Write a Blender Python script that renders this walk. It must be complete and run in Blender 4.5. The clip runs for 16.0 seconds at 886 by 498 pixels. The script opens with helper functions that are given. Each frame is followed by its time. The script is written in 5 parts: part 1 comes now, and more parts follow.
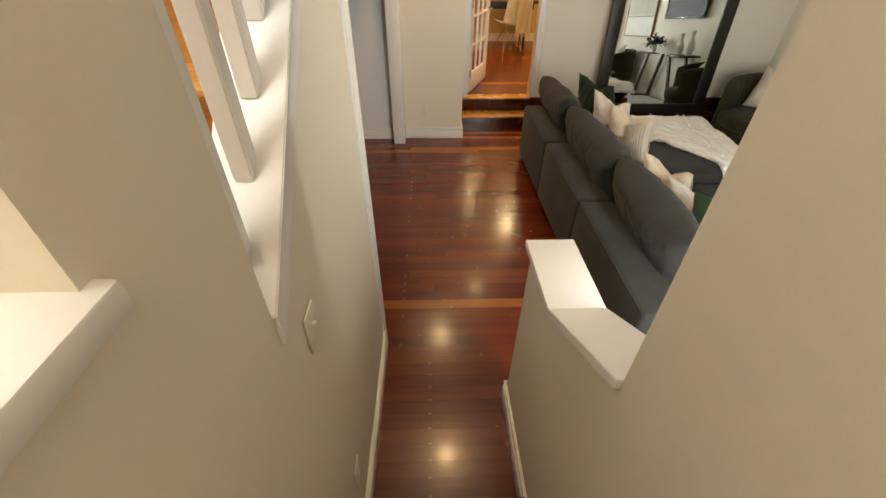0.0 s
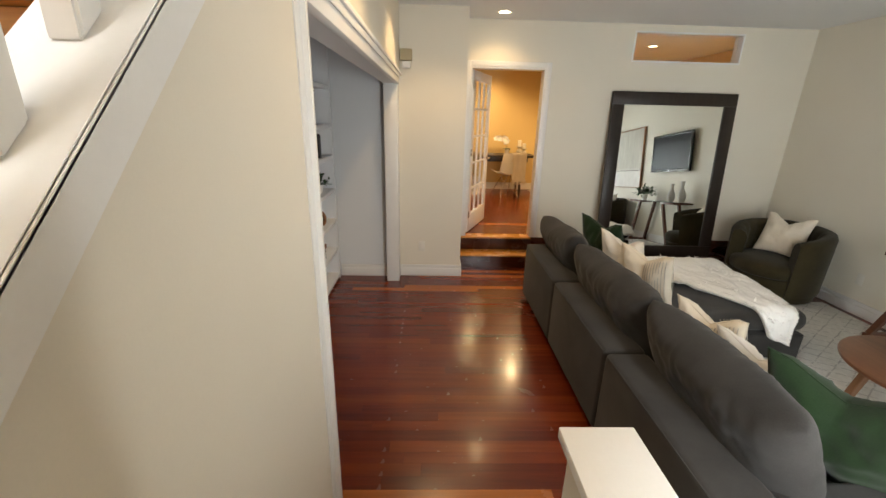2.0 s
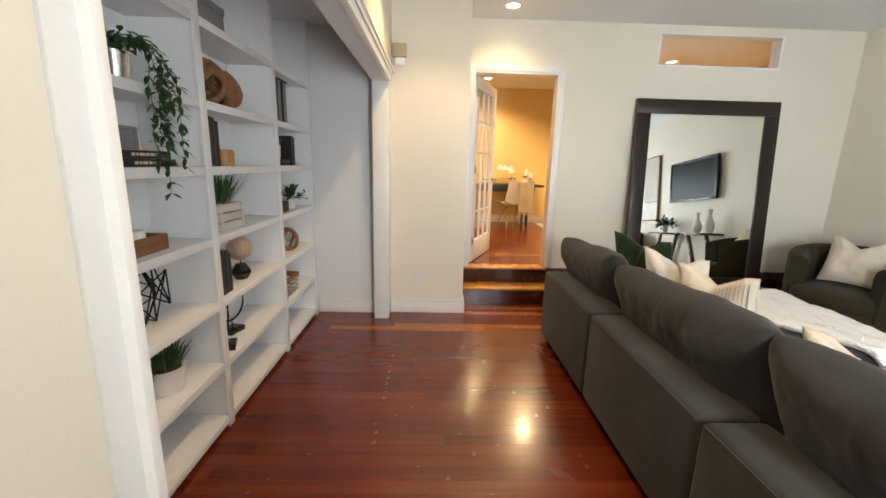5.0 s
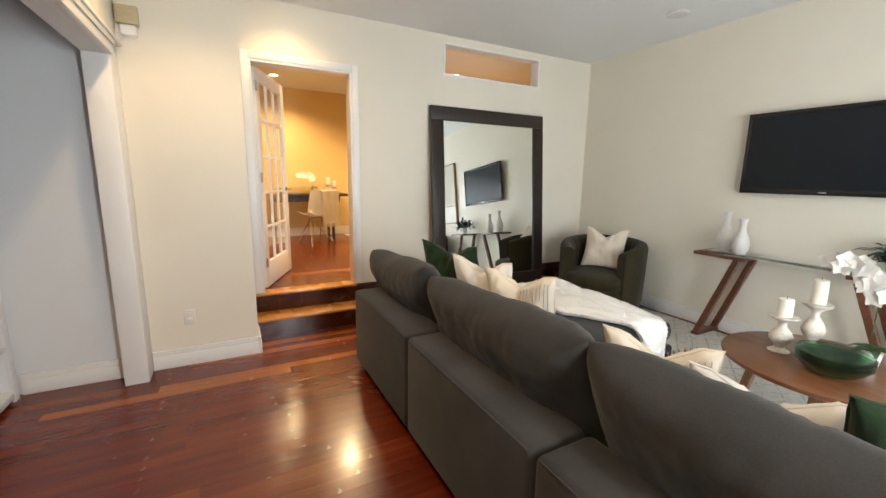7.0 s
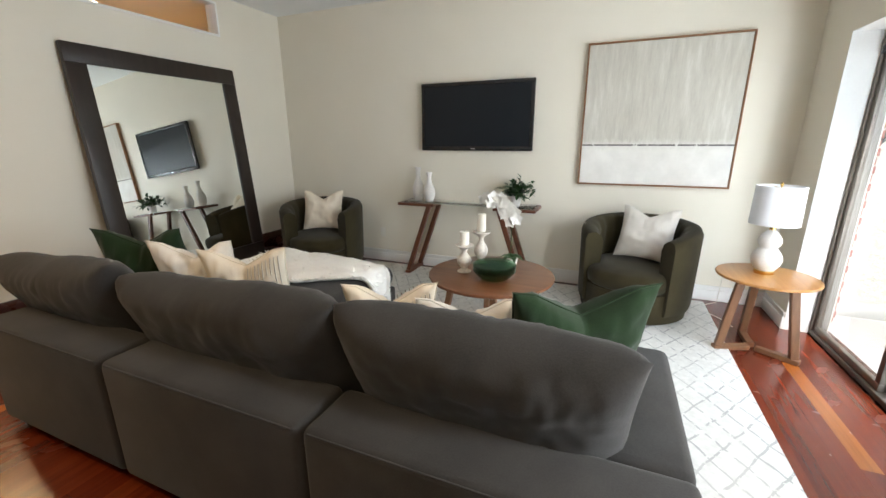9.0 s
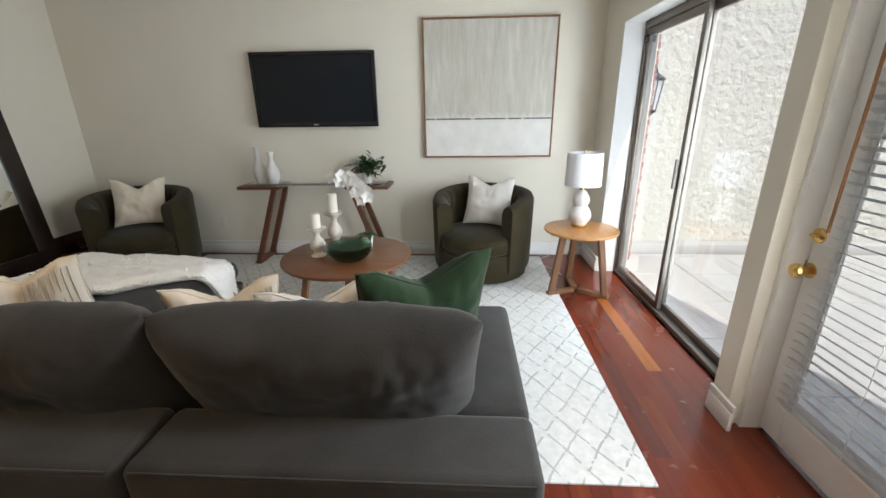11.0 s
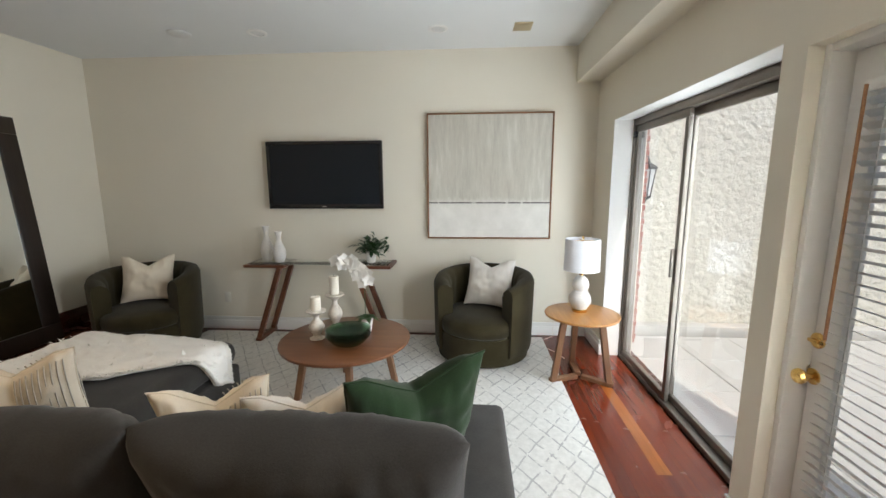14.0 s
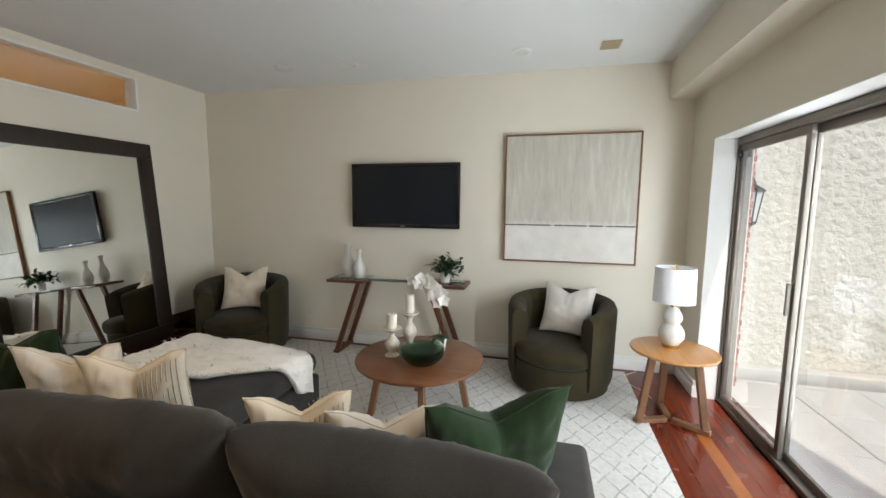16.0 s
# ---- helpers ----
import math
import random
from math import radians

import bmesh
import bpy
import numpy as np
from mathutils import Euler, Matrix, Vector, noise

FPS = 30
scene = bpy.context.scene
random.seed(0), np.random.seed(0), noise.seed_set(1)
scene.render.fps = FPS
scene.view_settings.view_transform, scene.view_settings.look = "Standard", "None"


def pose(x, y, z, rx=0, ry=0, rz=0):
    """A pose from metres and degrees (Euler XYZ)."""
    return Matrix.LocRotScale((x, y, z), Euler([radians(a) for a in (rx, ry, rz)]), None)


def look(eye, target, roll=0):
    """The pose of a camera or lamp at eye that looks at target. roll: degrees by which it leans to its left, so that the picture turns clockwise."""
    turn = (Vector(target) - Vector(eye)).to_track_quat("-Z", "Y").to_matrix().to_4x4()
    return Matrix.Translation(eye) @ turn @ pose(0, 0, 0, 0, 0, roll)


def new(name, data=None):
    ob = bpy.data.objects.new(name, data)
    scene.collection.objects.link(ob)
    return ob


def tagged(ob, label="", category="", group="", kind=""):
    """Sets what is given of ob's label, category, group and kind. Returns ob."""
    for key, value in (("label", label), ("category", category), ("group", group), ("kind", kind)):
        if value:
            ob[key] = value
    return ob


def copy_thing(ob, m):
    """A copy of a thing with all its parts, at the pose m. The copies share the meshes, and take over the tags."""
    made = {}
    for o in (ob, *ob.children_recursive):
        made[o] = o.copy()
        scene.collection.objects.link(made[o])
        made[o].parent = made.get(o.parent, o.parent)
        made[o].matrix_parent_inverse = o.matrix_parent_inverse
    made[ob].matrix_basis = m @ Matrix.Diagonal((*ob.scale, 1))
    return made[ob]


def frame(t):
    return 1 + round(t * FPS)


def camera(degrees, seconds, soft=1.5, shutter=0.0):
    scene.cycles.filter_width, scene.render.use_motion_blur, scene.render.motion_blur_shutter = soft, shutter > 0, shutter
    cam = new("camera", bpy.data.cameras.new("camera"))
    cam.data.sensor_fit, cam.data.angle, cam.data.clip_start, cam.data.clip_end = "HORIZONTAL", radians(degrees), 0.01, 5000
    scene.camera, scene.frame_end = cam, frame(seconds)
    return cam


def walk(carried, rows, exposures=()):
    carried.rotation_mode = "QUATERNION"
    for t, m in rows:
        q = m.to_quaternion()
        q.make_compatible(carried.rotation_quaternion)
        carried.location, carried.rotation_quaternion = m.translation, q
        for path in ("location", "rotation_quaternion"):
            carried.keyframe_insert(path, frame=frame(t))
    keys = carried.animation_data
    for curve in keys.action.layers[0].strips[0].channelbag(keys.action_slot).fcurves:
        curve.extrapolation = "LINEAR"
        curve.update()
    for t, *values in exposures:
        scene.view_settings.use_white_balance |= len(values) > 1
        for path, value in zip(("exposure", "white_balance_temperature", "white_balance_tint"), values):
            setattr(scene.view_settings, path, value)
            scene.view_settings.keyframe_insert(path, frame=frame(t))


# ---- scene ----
cam = camera(95.7, 16.0)
PATH = [
    (0, (0.438, 0.368, 2.078), (0.494, 1.943, 0.845), 0.6),
    (0.5, (0.431, 0.51, 2.095), (0.499, 2.188, 1.005), 1.1),
    (1, (0.438, 0.602, 2.034), (0.495, 2.381, 1.118), 1.3),
    (1.5, (0.476, 0.725, 1.955), (0.531, 2.567, 1.175), 1.4),
    (2, (0.485, 0.837, 1.86), (0.545, 2.734, 1.226), 1.5),
    (2.5, (0.465, 0.949, 1.793), (0.515, 2.868, 1.234), 1.6),
    (3, (0.494, 1.059, 1.683), (0.52, 2.998, 1.196), 1.7),
    (3.2, (0.509, 1.112, 1.667), (0.515, 3.044, 1.154), 1.3),
    (5.5, (0.538, 1.679, 1.439), (0.641, 3.638, 1.05), 1.7),
    (6, (0.618, 1.817, 1.436), (0.909, 3.76, 1.061), 1.7),
    (6.5, (0.674, 1.891, 1.436), (1.265, 3.768, 1.079), 1.5),
    (7, (0.705, 1.941, 1.446), (1.627, 3.68, 1.093), 0.9),
    (7.5, (0.704, 1.973, 1.457), (1.933, 3.505, 1.083), 0.3),
    (8, (0.693, 1.996, 1.454), (2.175, 3.274, 1.044), -0.1),
    (8.5, (0.69, 1.996, 1.458), (2.354, 3.004, 0.997), -0.2),
    (9, (0.7, 1.982, 1.455), (2.48, 2.728, 0.932), -0.2),
    (9.5, (0.714, 1.954, 1.451), (2.559, 2.45, 0.859), 0.0),
    (10, (0.725, 1.919, 1.448), (2.592, 2.22, 0.799), 0.1),
    (10.2, (0.725, 1.929, 1.446), (2.595, 2.155, 0.773), 0.1),
    (12.3, (0.767, 1.841, 1.52), (2.685, 1.842, 0.95), -0.6),
    (12.5, (0.767, 1.847, 1.529), (2.694, 1.854, 0.992), -0.6),
    (13, (0.761, 1.852, 1.551), (2.708, 1.891, 1.097), -0.5),
    (13.5, (0.754, 1.851, 1.576), (2.715, 1.934, 1.192), -0.4),
    (14, (0.746, 1.848, 1.595), (2.715, 1.987, 1.276), -0.2),
    (14.5, (0.744, 1.857, 1.608), (2.716, 2.058, 1.338), 0.1),
    (15, (0.749, 1.878, 1.617), (2.715, 2.157, 1.376), 0.2),
    (15.5, (0.757, 1.895, 1.616), (2.707, 2.275, 1.388), 0.4),
    (16, (0.766, 1.908, 1.604), (2.695, 2.389, 1.382), 0.5),
]
walk(cam, [(t, look(eye, target, roll)) for t, eye, target, roll in PATH],
     [(0, 0.42, 7300, 10), (1.5, 0.42, 6800, 10), (2, 0.45, 6800, 10), (3, 0.62, 6450, 10), (5.5, 1.02, 6450, 10), (7, 1.0, 6450, 10), (8, 0.85, 6400, 10), (9, 0.7, 6350, 10),
      (10, 0.5, 6200, 10), (12.5, 0.34, 6350, 10), (14.5, 0.28, 6500, 10), (16, 0.28, 6500, 10)])

# ---- world, sun, large lights ----
world = bpy.data.worlds.new("world")
scene.world = world
world.use_nodes = True
wn = world.node_tree.nodes
sky = wn.new("ShaderNodeTexSky")
sky.sky_type = "NISHITA"
sky.sun_disc = False
sky.sun_elevation, sky.sun_rotation = radians(58), radians(-100)
world.node_tree.links.new(sky.outputs[0], wn["Background"].inputs[0])
wn["Background"].inputs[1].default_value = 0.17


def lamp(name, kind, m, energy, colour, size=0.1, size_y=None, spot=None):
    d = bpy.data.lights.new(name, kind)
    d.energy, d.color = energy, colour
    if kind == "AREA":
        d.size = size
        if size_y:
            d.shape, d.size_y = "RECTANGLE", size_y
    elif kind == "SUN":
        d.angle = size
    else:
        d.shadow_soft_size = size
        if spot:
            d.spot_size, d.spot_blend = radians(spot), 0.6
    ob = new(name, d)
    ob.matrix_world = m
    return ob


WARM = (1.0, 0.68, 0.34)
lamp("sun", "SUN", look((-5, -1.6, 8.2), (0, 0, 0)), 2.4, (1.0, 0.95, 0.88), radians(0.5))
# added panels in the slider opening, backs to the camera, boosting its daylight
for lx in (2.72, 2.98, 3.24, 3.50, 3.76):
    lamp("daylight_fill", "AREA", look((lx, 0.28, 1.1), (lx + 0.64, 1.05, 1.06)), 6.4, (0.86, 0.94, 1.0), 0.2, 1.95)
# added fill panel inside the patio door, out of view, for the west side
lamp("daylight_fill", "AREA", look((1.60, 0.545, 1.3), (1.5, 3, 1.2)), 48, (0.93, 0.97, 1.0), 0.24, 1.3)
lamp("downlight_lamp", "SPOT", look((1.21, 5.54, 2.86), (1.21, 5.55, 0)), 10, WARM, 0.05, None, 130)
lamp("downlight_lamp", "SPOT", look((0.57, 4.5, 2.86), (0.57, 4.51, 0)), 26, WARM, 0.05, None, 130)
lamp("downlight_lamp", "SPOT", look((0.58, 2.65, 2.86), (0.58, 2.66, 0)), 28, WARM, 0.05, None, 130)
lamp("study_lamp", "SPOT", look((2.1, 7.5, 2.85), (2.1, 7.6, 0)), 90, WARM, 0.06, None, 150)
lamp("study_lamp", "SPOT", look((1.4, 8.7, 2.85), (1.4, 8.7, 0)), 75, WARM, 0.06, None, 150)
lamp("study_lamp", "SPOT", look((3.7, 7.3, 2.85), (3.7, 7.3, 0)), 75, WARM, 0.06, None, 150)
lamp("stair_light", "POINT", pose(0.45, -0.4, 3.6), 15, (1.0, 0.74, 0.45), 0.12)
# unseen cool panel standing in for window light from above the stairs
lamp("stair_light", "AREA", look((-0.35, 0.6, 4.35), (-0.3, 1.3, 2)), 46, (0.95, 0.97, 1.0), 0.8)


# ---- materials ----
def nodes_of(name):
    m = bpy.data.materials.new(name)
    m.use_nodes = True
    nt = m.node_tree
    return m, nt, nt.nodes["Principled BSDF"]


def link(nt, a, b):
    nt.links.new(a, b)


def noise_node(nt, scale, detail=4.0, stretch=(1, 1, 1), rough=0.55):
    tc = nt.nodes.new("ShaderNodeTexCoord")
    mp = nt.nodes.new("ShaderNodeMapping")
    mp.inputs["Scale"].default_value = stretch
    n = nt.nodes.new("ShaderNodeTexNoise")
    n.inputs["Scale"].default_value, n.inputs["Detail"].default_value, n.inputs["Roughness"].default_value = scale, detail, rough
    link(nt, tc.outputs["Object"], mp.inputs[0])
    link(nt, mp.outputs[0], n.inputs["Vector"])
    return n.outputs[0]


def ramp(nt, value, stops):
    r = nt.nodes.new("ShaderNodeValToRGB")
    e = r.color_ramp.elements
    while len(e) < len(stops):
        e.new(0.5)
    for k, (p, c) in zip(e, stops):
        k.position, k.color = p, (*c, 1)
    link(nt, value, r.inputs[0])
    return r.outputs[0]


def mix(nt, fac, a, b, mode="MIX"):
    n = nt.nodes.new("ShaderNodeMix")
    n.data_type, n.blend_type = "RGBA", mode
    for sock, v in ((0, fac), (6, a), (7, b)):
        if isinstance(v, (int, float)):
            n.inputs[sock].default_value = v
        elif isinstance(v, tuple):
            n.inputs[sock].default_value = (*v, 1)
        else:
            link(nt, v, n.inputs[sock])
    return n.outputs[2]


def bump(nt, bsdf, height, strength, dist):
    b = nt.nodes.new("ShaderNodeBump")
    b.inputs["Strength"].default_value, b.inputs["Distance"].default_value = strength, dist
    link(nt, height, b.inputs["Height"])
    link(nt, b.outputs[0], bsdf.inputs["Normal"])


def surface(name, colour, rough=0.5, metal=0.0, vary=0.12, big=2.0, fine=60.0, relief=0.15, dist=0.002, stretch=(1, 1, 1), sheen=0.0):
    """A surface with broad and fine variation and a fine relief."""
    m, nt, b = nodes_of(name)
    a = noise_node(nt, big, 3, stretch)
    f = noise_node(nt, fine, 4, stretch)
    dark = tuple(c * (1 - vary) for c in colour)
    light = tuple(min(1, c * (1 + vary)) for c in colour)
    c = ramp(nt, a, [(0.3, dark), (0.7, light)])
    c = mix(nt, 0.35, c, ramp(nt, f, [(0.3, dark), (0.7, light)]))
    link(nt, c, b.inputs["Base Color"])
    b.inputs["Roughness"].default_value, b.inputs["Metallic"].default_value = rough, metal
    b.inputs["Sheen Weight"].default_value = sheen
    if relief:
        bump(nt, b, f, relief, dist)
    return m


def wood(name, tones, rough=0.3, axis=0, grain=16.0, per_piece=0.0, coat=0.0):
    """Wood with grain along one axis; tones dark to light; per_piece: weight of the piece's own random tone."""
    m, nt, b = nodes_of(name)
    st = [14.0, 14.0, 14.0]
    st[axis] = 0.7
    g = noise_node(nt, grain / 10, 6, tuple(st), 0.65)
    fine = noise_node(nt, grain / 2, 3, tuple(st), 0.6)
    lo, mid, hi = tones[:3]
    c = ramp(nt, g, [(0.3, lo), (0.52, mid), (0.75, hi)])
    c = mix(nt, 0.25, c, ramp(nt, fine, [(0.35, lo), (0.65, hi)]))
    if per_piece:
        info = nt.nodes.new("ShaderNodeObjectInfo")
        off = nt.nodes.new("ShaderNodeVectorMath")
        off.operation = "SCALE"
        off.inputs[0].default_value = (37, 53, 11)
        link(nt, info.outputs["Random"], off.inputs["Scale"])
        for q in [k for k in nt.nodes if k.bl_idname == "ShaderNodeMapping"]:
            link(nt, off.outputs[0], q.inputs["Location"])
        pc = ramp(nt, info.outputs["Random"], tones[3])
        c = mix(nt, per_piece, c, mix(nt, 1.0, pc, ramp(nt, g, [(0.25, (0.62, 0.6, 0.58)), (0.75, (1.2, 1.2, 1.2))]), "MULTIPLY"))
    link(nt, c, b.inputs["Base Color"])
    b.inputs["Coat Weight"].default_value, b.inputs["Coat Roughness"].default_value = coat, 0.12
    r = nt.nodes.new("ShaderNodeMapRange")
    r.inputs[3].default_value, r.inputs[4].default_value = rough * 0.8, rough * 1.35
    link(nt, noise_node(nt, 5, 4), r.inputs[0])
    link(nt, r.outputs[0], b.inputs["Roughness"])
    bump(nt, b, fine, 0.06, 0.002)
    return m


def fabric(name, colour, weave=900.0, vary=0.2, sheen=0.3, relief=0.35):
    m = surface(name, colour, 0.92, 0, vary, 5.0, weave / 4, relief, 0.0015, sheen=sheen)
    m.node_tree.nodes["Principled BSDF"].inputs["Specular IOR Level"].default_value = 0.15
    return m


def glass(name, colour=(1, 1, 1), rough=0.0):
    m, nt, b = nodes_of(name)
    b.inputs["Base Color"].default_value = (*colour, 1)
    b.inputs["Transmission Weight"].default_value, b.inputs["Roughness"].default_value, b.inputs["IOR"].default_value = 1.0, rough, 1.45
    return m


def glow(name, colour, strength):
    m, nt, b = nodes_of(name)
    b.inputs["Base Color"].default_value = (*colour, 1)
    b.inputs["Emission Color"].default_value = (*colour, 1)
    b.inputs["Emission Strength"].default_value = strength
    return m


WALL = surface("wall_paint", (0.75, 0.70, 0.59), 0.6, 0, 0.03, 1.2, 220, 0.08, 0.001)
STUDY_WALL = surface("study_paint", (0.70, 0.52, 0.23), 0.6, 0, 0.04, 1.2, 220, 0.08, 0.001)
ALCOVE = surface("alcove_paint", (0.70, 0.72, 0.73), 0.6, 0, 0.03, 1.2, 220, 0.08, 0.001)
CEIL = surface("ceiling_paint", (0.78, 0.79, 0.78), 0.8, 0, 0.02, 1.0, 200, 0.06, 0.001)
TRIM = surface("white_trim", (0.80, 0.79, 0.76), 0.32, 0, 0.03, 2, 90, 0.05, 0.001)
SHELF = surface("shelf_paint", (0.80, 0.81, 0.82), 0.4, 0, 0.03, 2, 90, 0.05, 0.001)
PLANK_TONES = [(0.0, (0.085, 0.010, 0.003)), (0.25, (0.125, 0.016, 0.004)), (0.75, (0.155, 0.022, 0.005)), (0.92, (0.19, 0.032, 0.007)), (0.965, (0.40, 0.125, 0.024))]
FLOOR = wood("red_hardwood", [(0.09, 0.011, 0.004), (0.15, 0.022, 0.006), (0.21, 0.038, 0.009), PLANK_TONES], 0.24, 0, 14, 0.75, 0.2)
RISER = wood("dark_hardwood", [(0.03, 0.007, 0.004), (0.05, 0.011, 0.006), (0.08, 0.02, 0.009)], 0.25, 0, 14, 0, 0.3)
NOSING = wood("amber_nosing", [(0.48, 0.19, 0.04), (0.62, 0.27, 0.06), (0.7, 0.34, 0.09)], 0.25, 0, 14, 0, 0.3)
OAK = wood("oak_tread", [(0.30, 0.12, 0.025), (0.48, 0.225, 0.05), (0.58, 0.30, 0.085)], 0.3, 0, 18, 0, 0.3)
WALNUT = wood("walnut", [(0.07, 0.022, 0.010), (0.12, 0.040, 0.018), (0.17, 0.06, 0.026)], 0.33, 1, 14, 0, 0.2)
TABLE = wood("table_walnut", [(0.12, 0.044, 0.017), (0.17, 0.064, 0.025), (0.22, 0.088, 0.036)], 0.3, 1, 14, 0, 0.2)
HONEY = wood("honey_wood", [(0.36, 0.15, 0.04), (0.46, 0.21, 0.06), (0.54, 0.27, 0.09)], 0.3, 0, 14, 0, 0.2)
LEGWOOD = wood("brown_leg_wood", [(0.13, 0.06, 0.028), (0.19, 0.09, 0.042), (0.25, 0.125, 0.06)], 0.4, 2)
ESPRESSO = wood("espresso_frame", [(0.012, 0.007, 0.005), (0.02, 0.012, 0.008), (0.03, 0.018, 0.012)], 0.35, 2)
RUSTIC = wood("rustic_wood", [(0.17, 0.07, 0.028), (0.26, 0.12, 0.05), (0.36, 0.18, 0.08)], 0.6, 1)
PALEWOOD = wood("pale_wood", [(0.55, 0.49, 0.41), (0.66, 0.61, 0.54), (0.74, 0.70, 0.64)], 0.6, 1)
SOFA = fabric("charcoal_chenille", (0.038, 0.036, 0.034), 700, 0.30, 0.12, 0.5)
OLIVE = fabric("olive_velvet", (0.034, 0.027, 0.012), 700, 0.35, 0.1)
GREEN = fabric("green_velvet", (0.012, 0.027, 0.010), 700, 0.35, 0.15)
CREAM = fabric("cream_linen", (0.70, 0.62, 0.50), 1000, 0.1, 0.15)
IVORY = fabric("ivory_linen", (0.74, 0.70, 0.64), 1000, 0.1, 0.15)
STRIPE = fabric("grey_stripe", (0.45, 0.41, 0.35), 1000, 0.1, 0.1)
FUR = fabric("white_fur", (0.92, 0.90, 0.86), 260, 0.03, 0.3, 0.2)
CERAMIC = surface("white_ceramic", (0.74, 0.71, 0.67), 0.45, 0, 0.1, 8, 70, 0.3, 0.003)
DISTRESSED = surface("distressed_white", (0.66, 0.60, 0.52), 0.7, 0, 0.28, 14, 60, 0.5, 0.003)
WAX = surface("candle_wax", (0.86, 0.81, 0.70), 0.5, 0, 0.03, 6, 50, 0.04)
SHADE = surface("lamp_linen", (0.86, 0.87, 0.9), 0.8, 0, 0.03, 4, 300, 0.2, 0.001)
BRASS = surface("brass", (0.78, 0.52, 0.18), 0.25, 1, 0.1, 8, 60, 0.04)
BLACK = surface("black_plastic", (0.012, 0.012, 0.013), 0.25, 0, 0.1, 5, 60, 0.02)
SCREEN = surface("dark_screen", (0.012, 0.015, 0.019), 0.32, 0, 0.03, 2, 50, 0)
IRON = surface("black_iron", (0.018, 0.018, 0.019), 0.5, 0.6, 0.2, 10, 80, 0.2)
ALU = surface("bronze_aluminium", (0.20, 0.175, 0.15), 0.42, 0.7, 0.1, 6, 80, 0.05)
STEEL = surface("steel", (0.62, 0.62, 0.62), 0.25, 1, 0.06, 8, 80, 0.05)
PLASTIC = surface("ivory_plastic", (0.75, 0.72, 0.64), 0.4, 0, 0.03, 5, 60, 0.03)
TANPLASTIC = surface("tan_plastic", (0.50, 0.41, 0.25), 0.5, 0, 0.05, 5, 60, 0.05)
LEAF = surface("leaf", (0.026, 0.065, 0.018), 0.4, 0, 0.4, 18, 90, 0.2)
GRASS = surface("grass_blade", (0.032, 0.09, 0.026), 0.5, 0, 0.45, 18, 90, 0.2)
PETAL = surface("orchid_petal", (0.85, 0.83, 0.78), 0.5, 0, 0.05, 20, 90, 0.1)
SOIL = surface("soil", (0.05, 0.035, 0.022), 0.95, 0, 0.4, 30, 120, 0.8, 0.006)
STUCCO = surface("cream_stucco", (0.72, 0.69, 0.60), 0.9, 0, 0.07, 1.6, 13, 1.0, 0.05)
PAVER = surface("patio_paver", (0.58, 0.56, 0.52), 0.85, 0, 0.1, 3, 60, 0.4, 0.004)
BRICK = surface("red_brick", (0.36, 0.12, 0.085), 0.85, 0, 0.25, 6, 60, 0.6, 0.004)
MORTAR = surface("mortar", (0.55, 0.52, 0.47), 0.9, 0, 0.1, 6, 60, 0.6, 0.004)
BOOKBLACK = surface("dark_book_cloth", (0.018, 0.016, 0.014), 0.55, 0, 0.2, 8, 120, 0.2)
BOOKGREY = surface("taupe_book_cloth", (0.22, 0.18, 0.14), 0.6, 0, 0.2, 8, 120, 0.2)
PAPER = surface("paper", (0.66, 0.58, 0.44), 0.9, 0, 0.1, 8, 300, 0.4)
GREYBOX = surface("grey_box", (0.22, 0.22, 0.23), 0.7, 0, 0.15, 8, 120, 0.2)
BEIGE = surface("beige_stone", (0.62, 0.53, 0.38), 0.7, 0, 0.12, 5, 50, 0.2)
GLOBE = surface("globe_paper", (0.52, 0.38, 0.27), 0.4, 0, 0.4, 9, 60, 0.05)
GREENGLASS = glass("green_glass", (0.30, 0.52, 0.36), 0.08)
PANE = glass("clear_pane", (0.97, 0.99, 0.98))
GLASSTOP = glass("glass_top", (0.86, 0.95, 0.92))
BULB = glow("lit_downlight", (1.0, 0.80, 0.5), 14)
UNLIT = surface("unlit_lens", (0.7, 0.7, 0.68), 0.4, 0, 0.03, 5, 60, 0.05)
MIRROR, _nt, _b = nodes_of("mirror_glass")
_b.inputs["Base Color"].default_value = (0.86, 0.89, 0.87, 1)
_b.inputs["Metallic"].default_value, _b.inputs["Roughness"].default_value = 1.0, 0.015


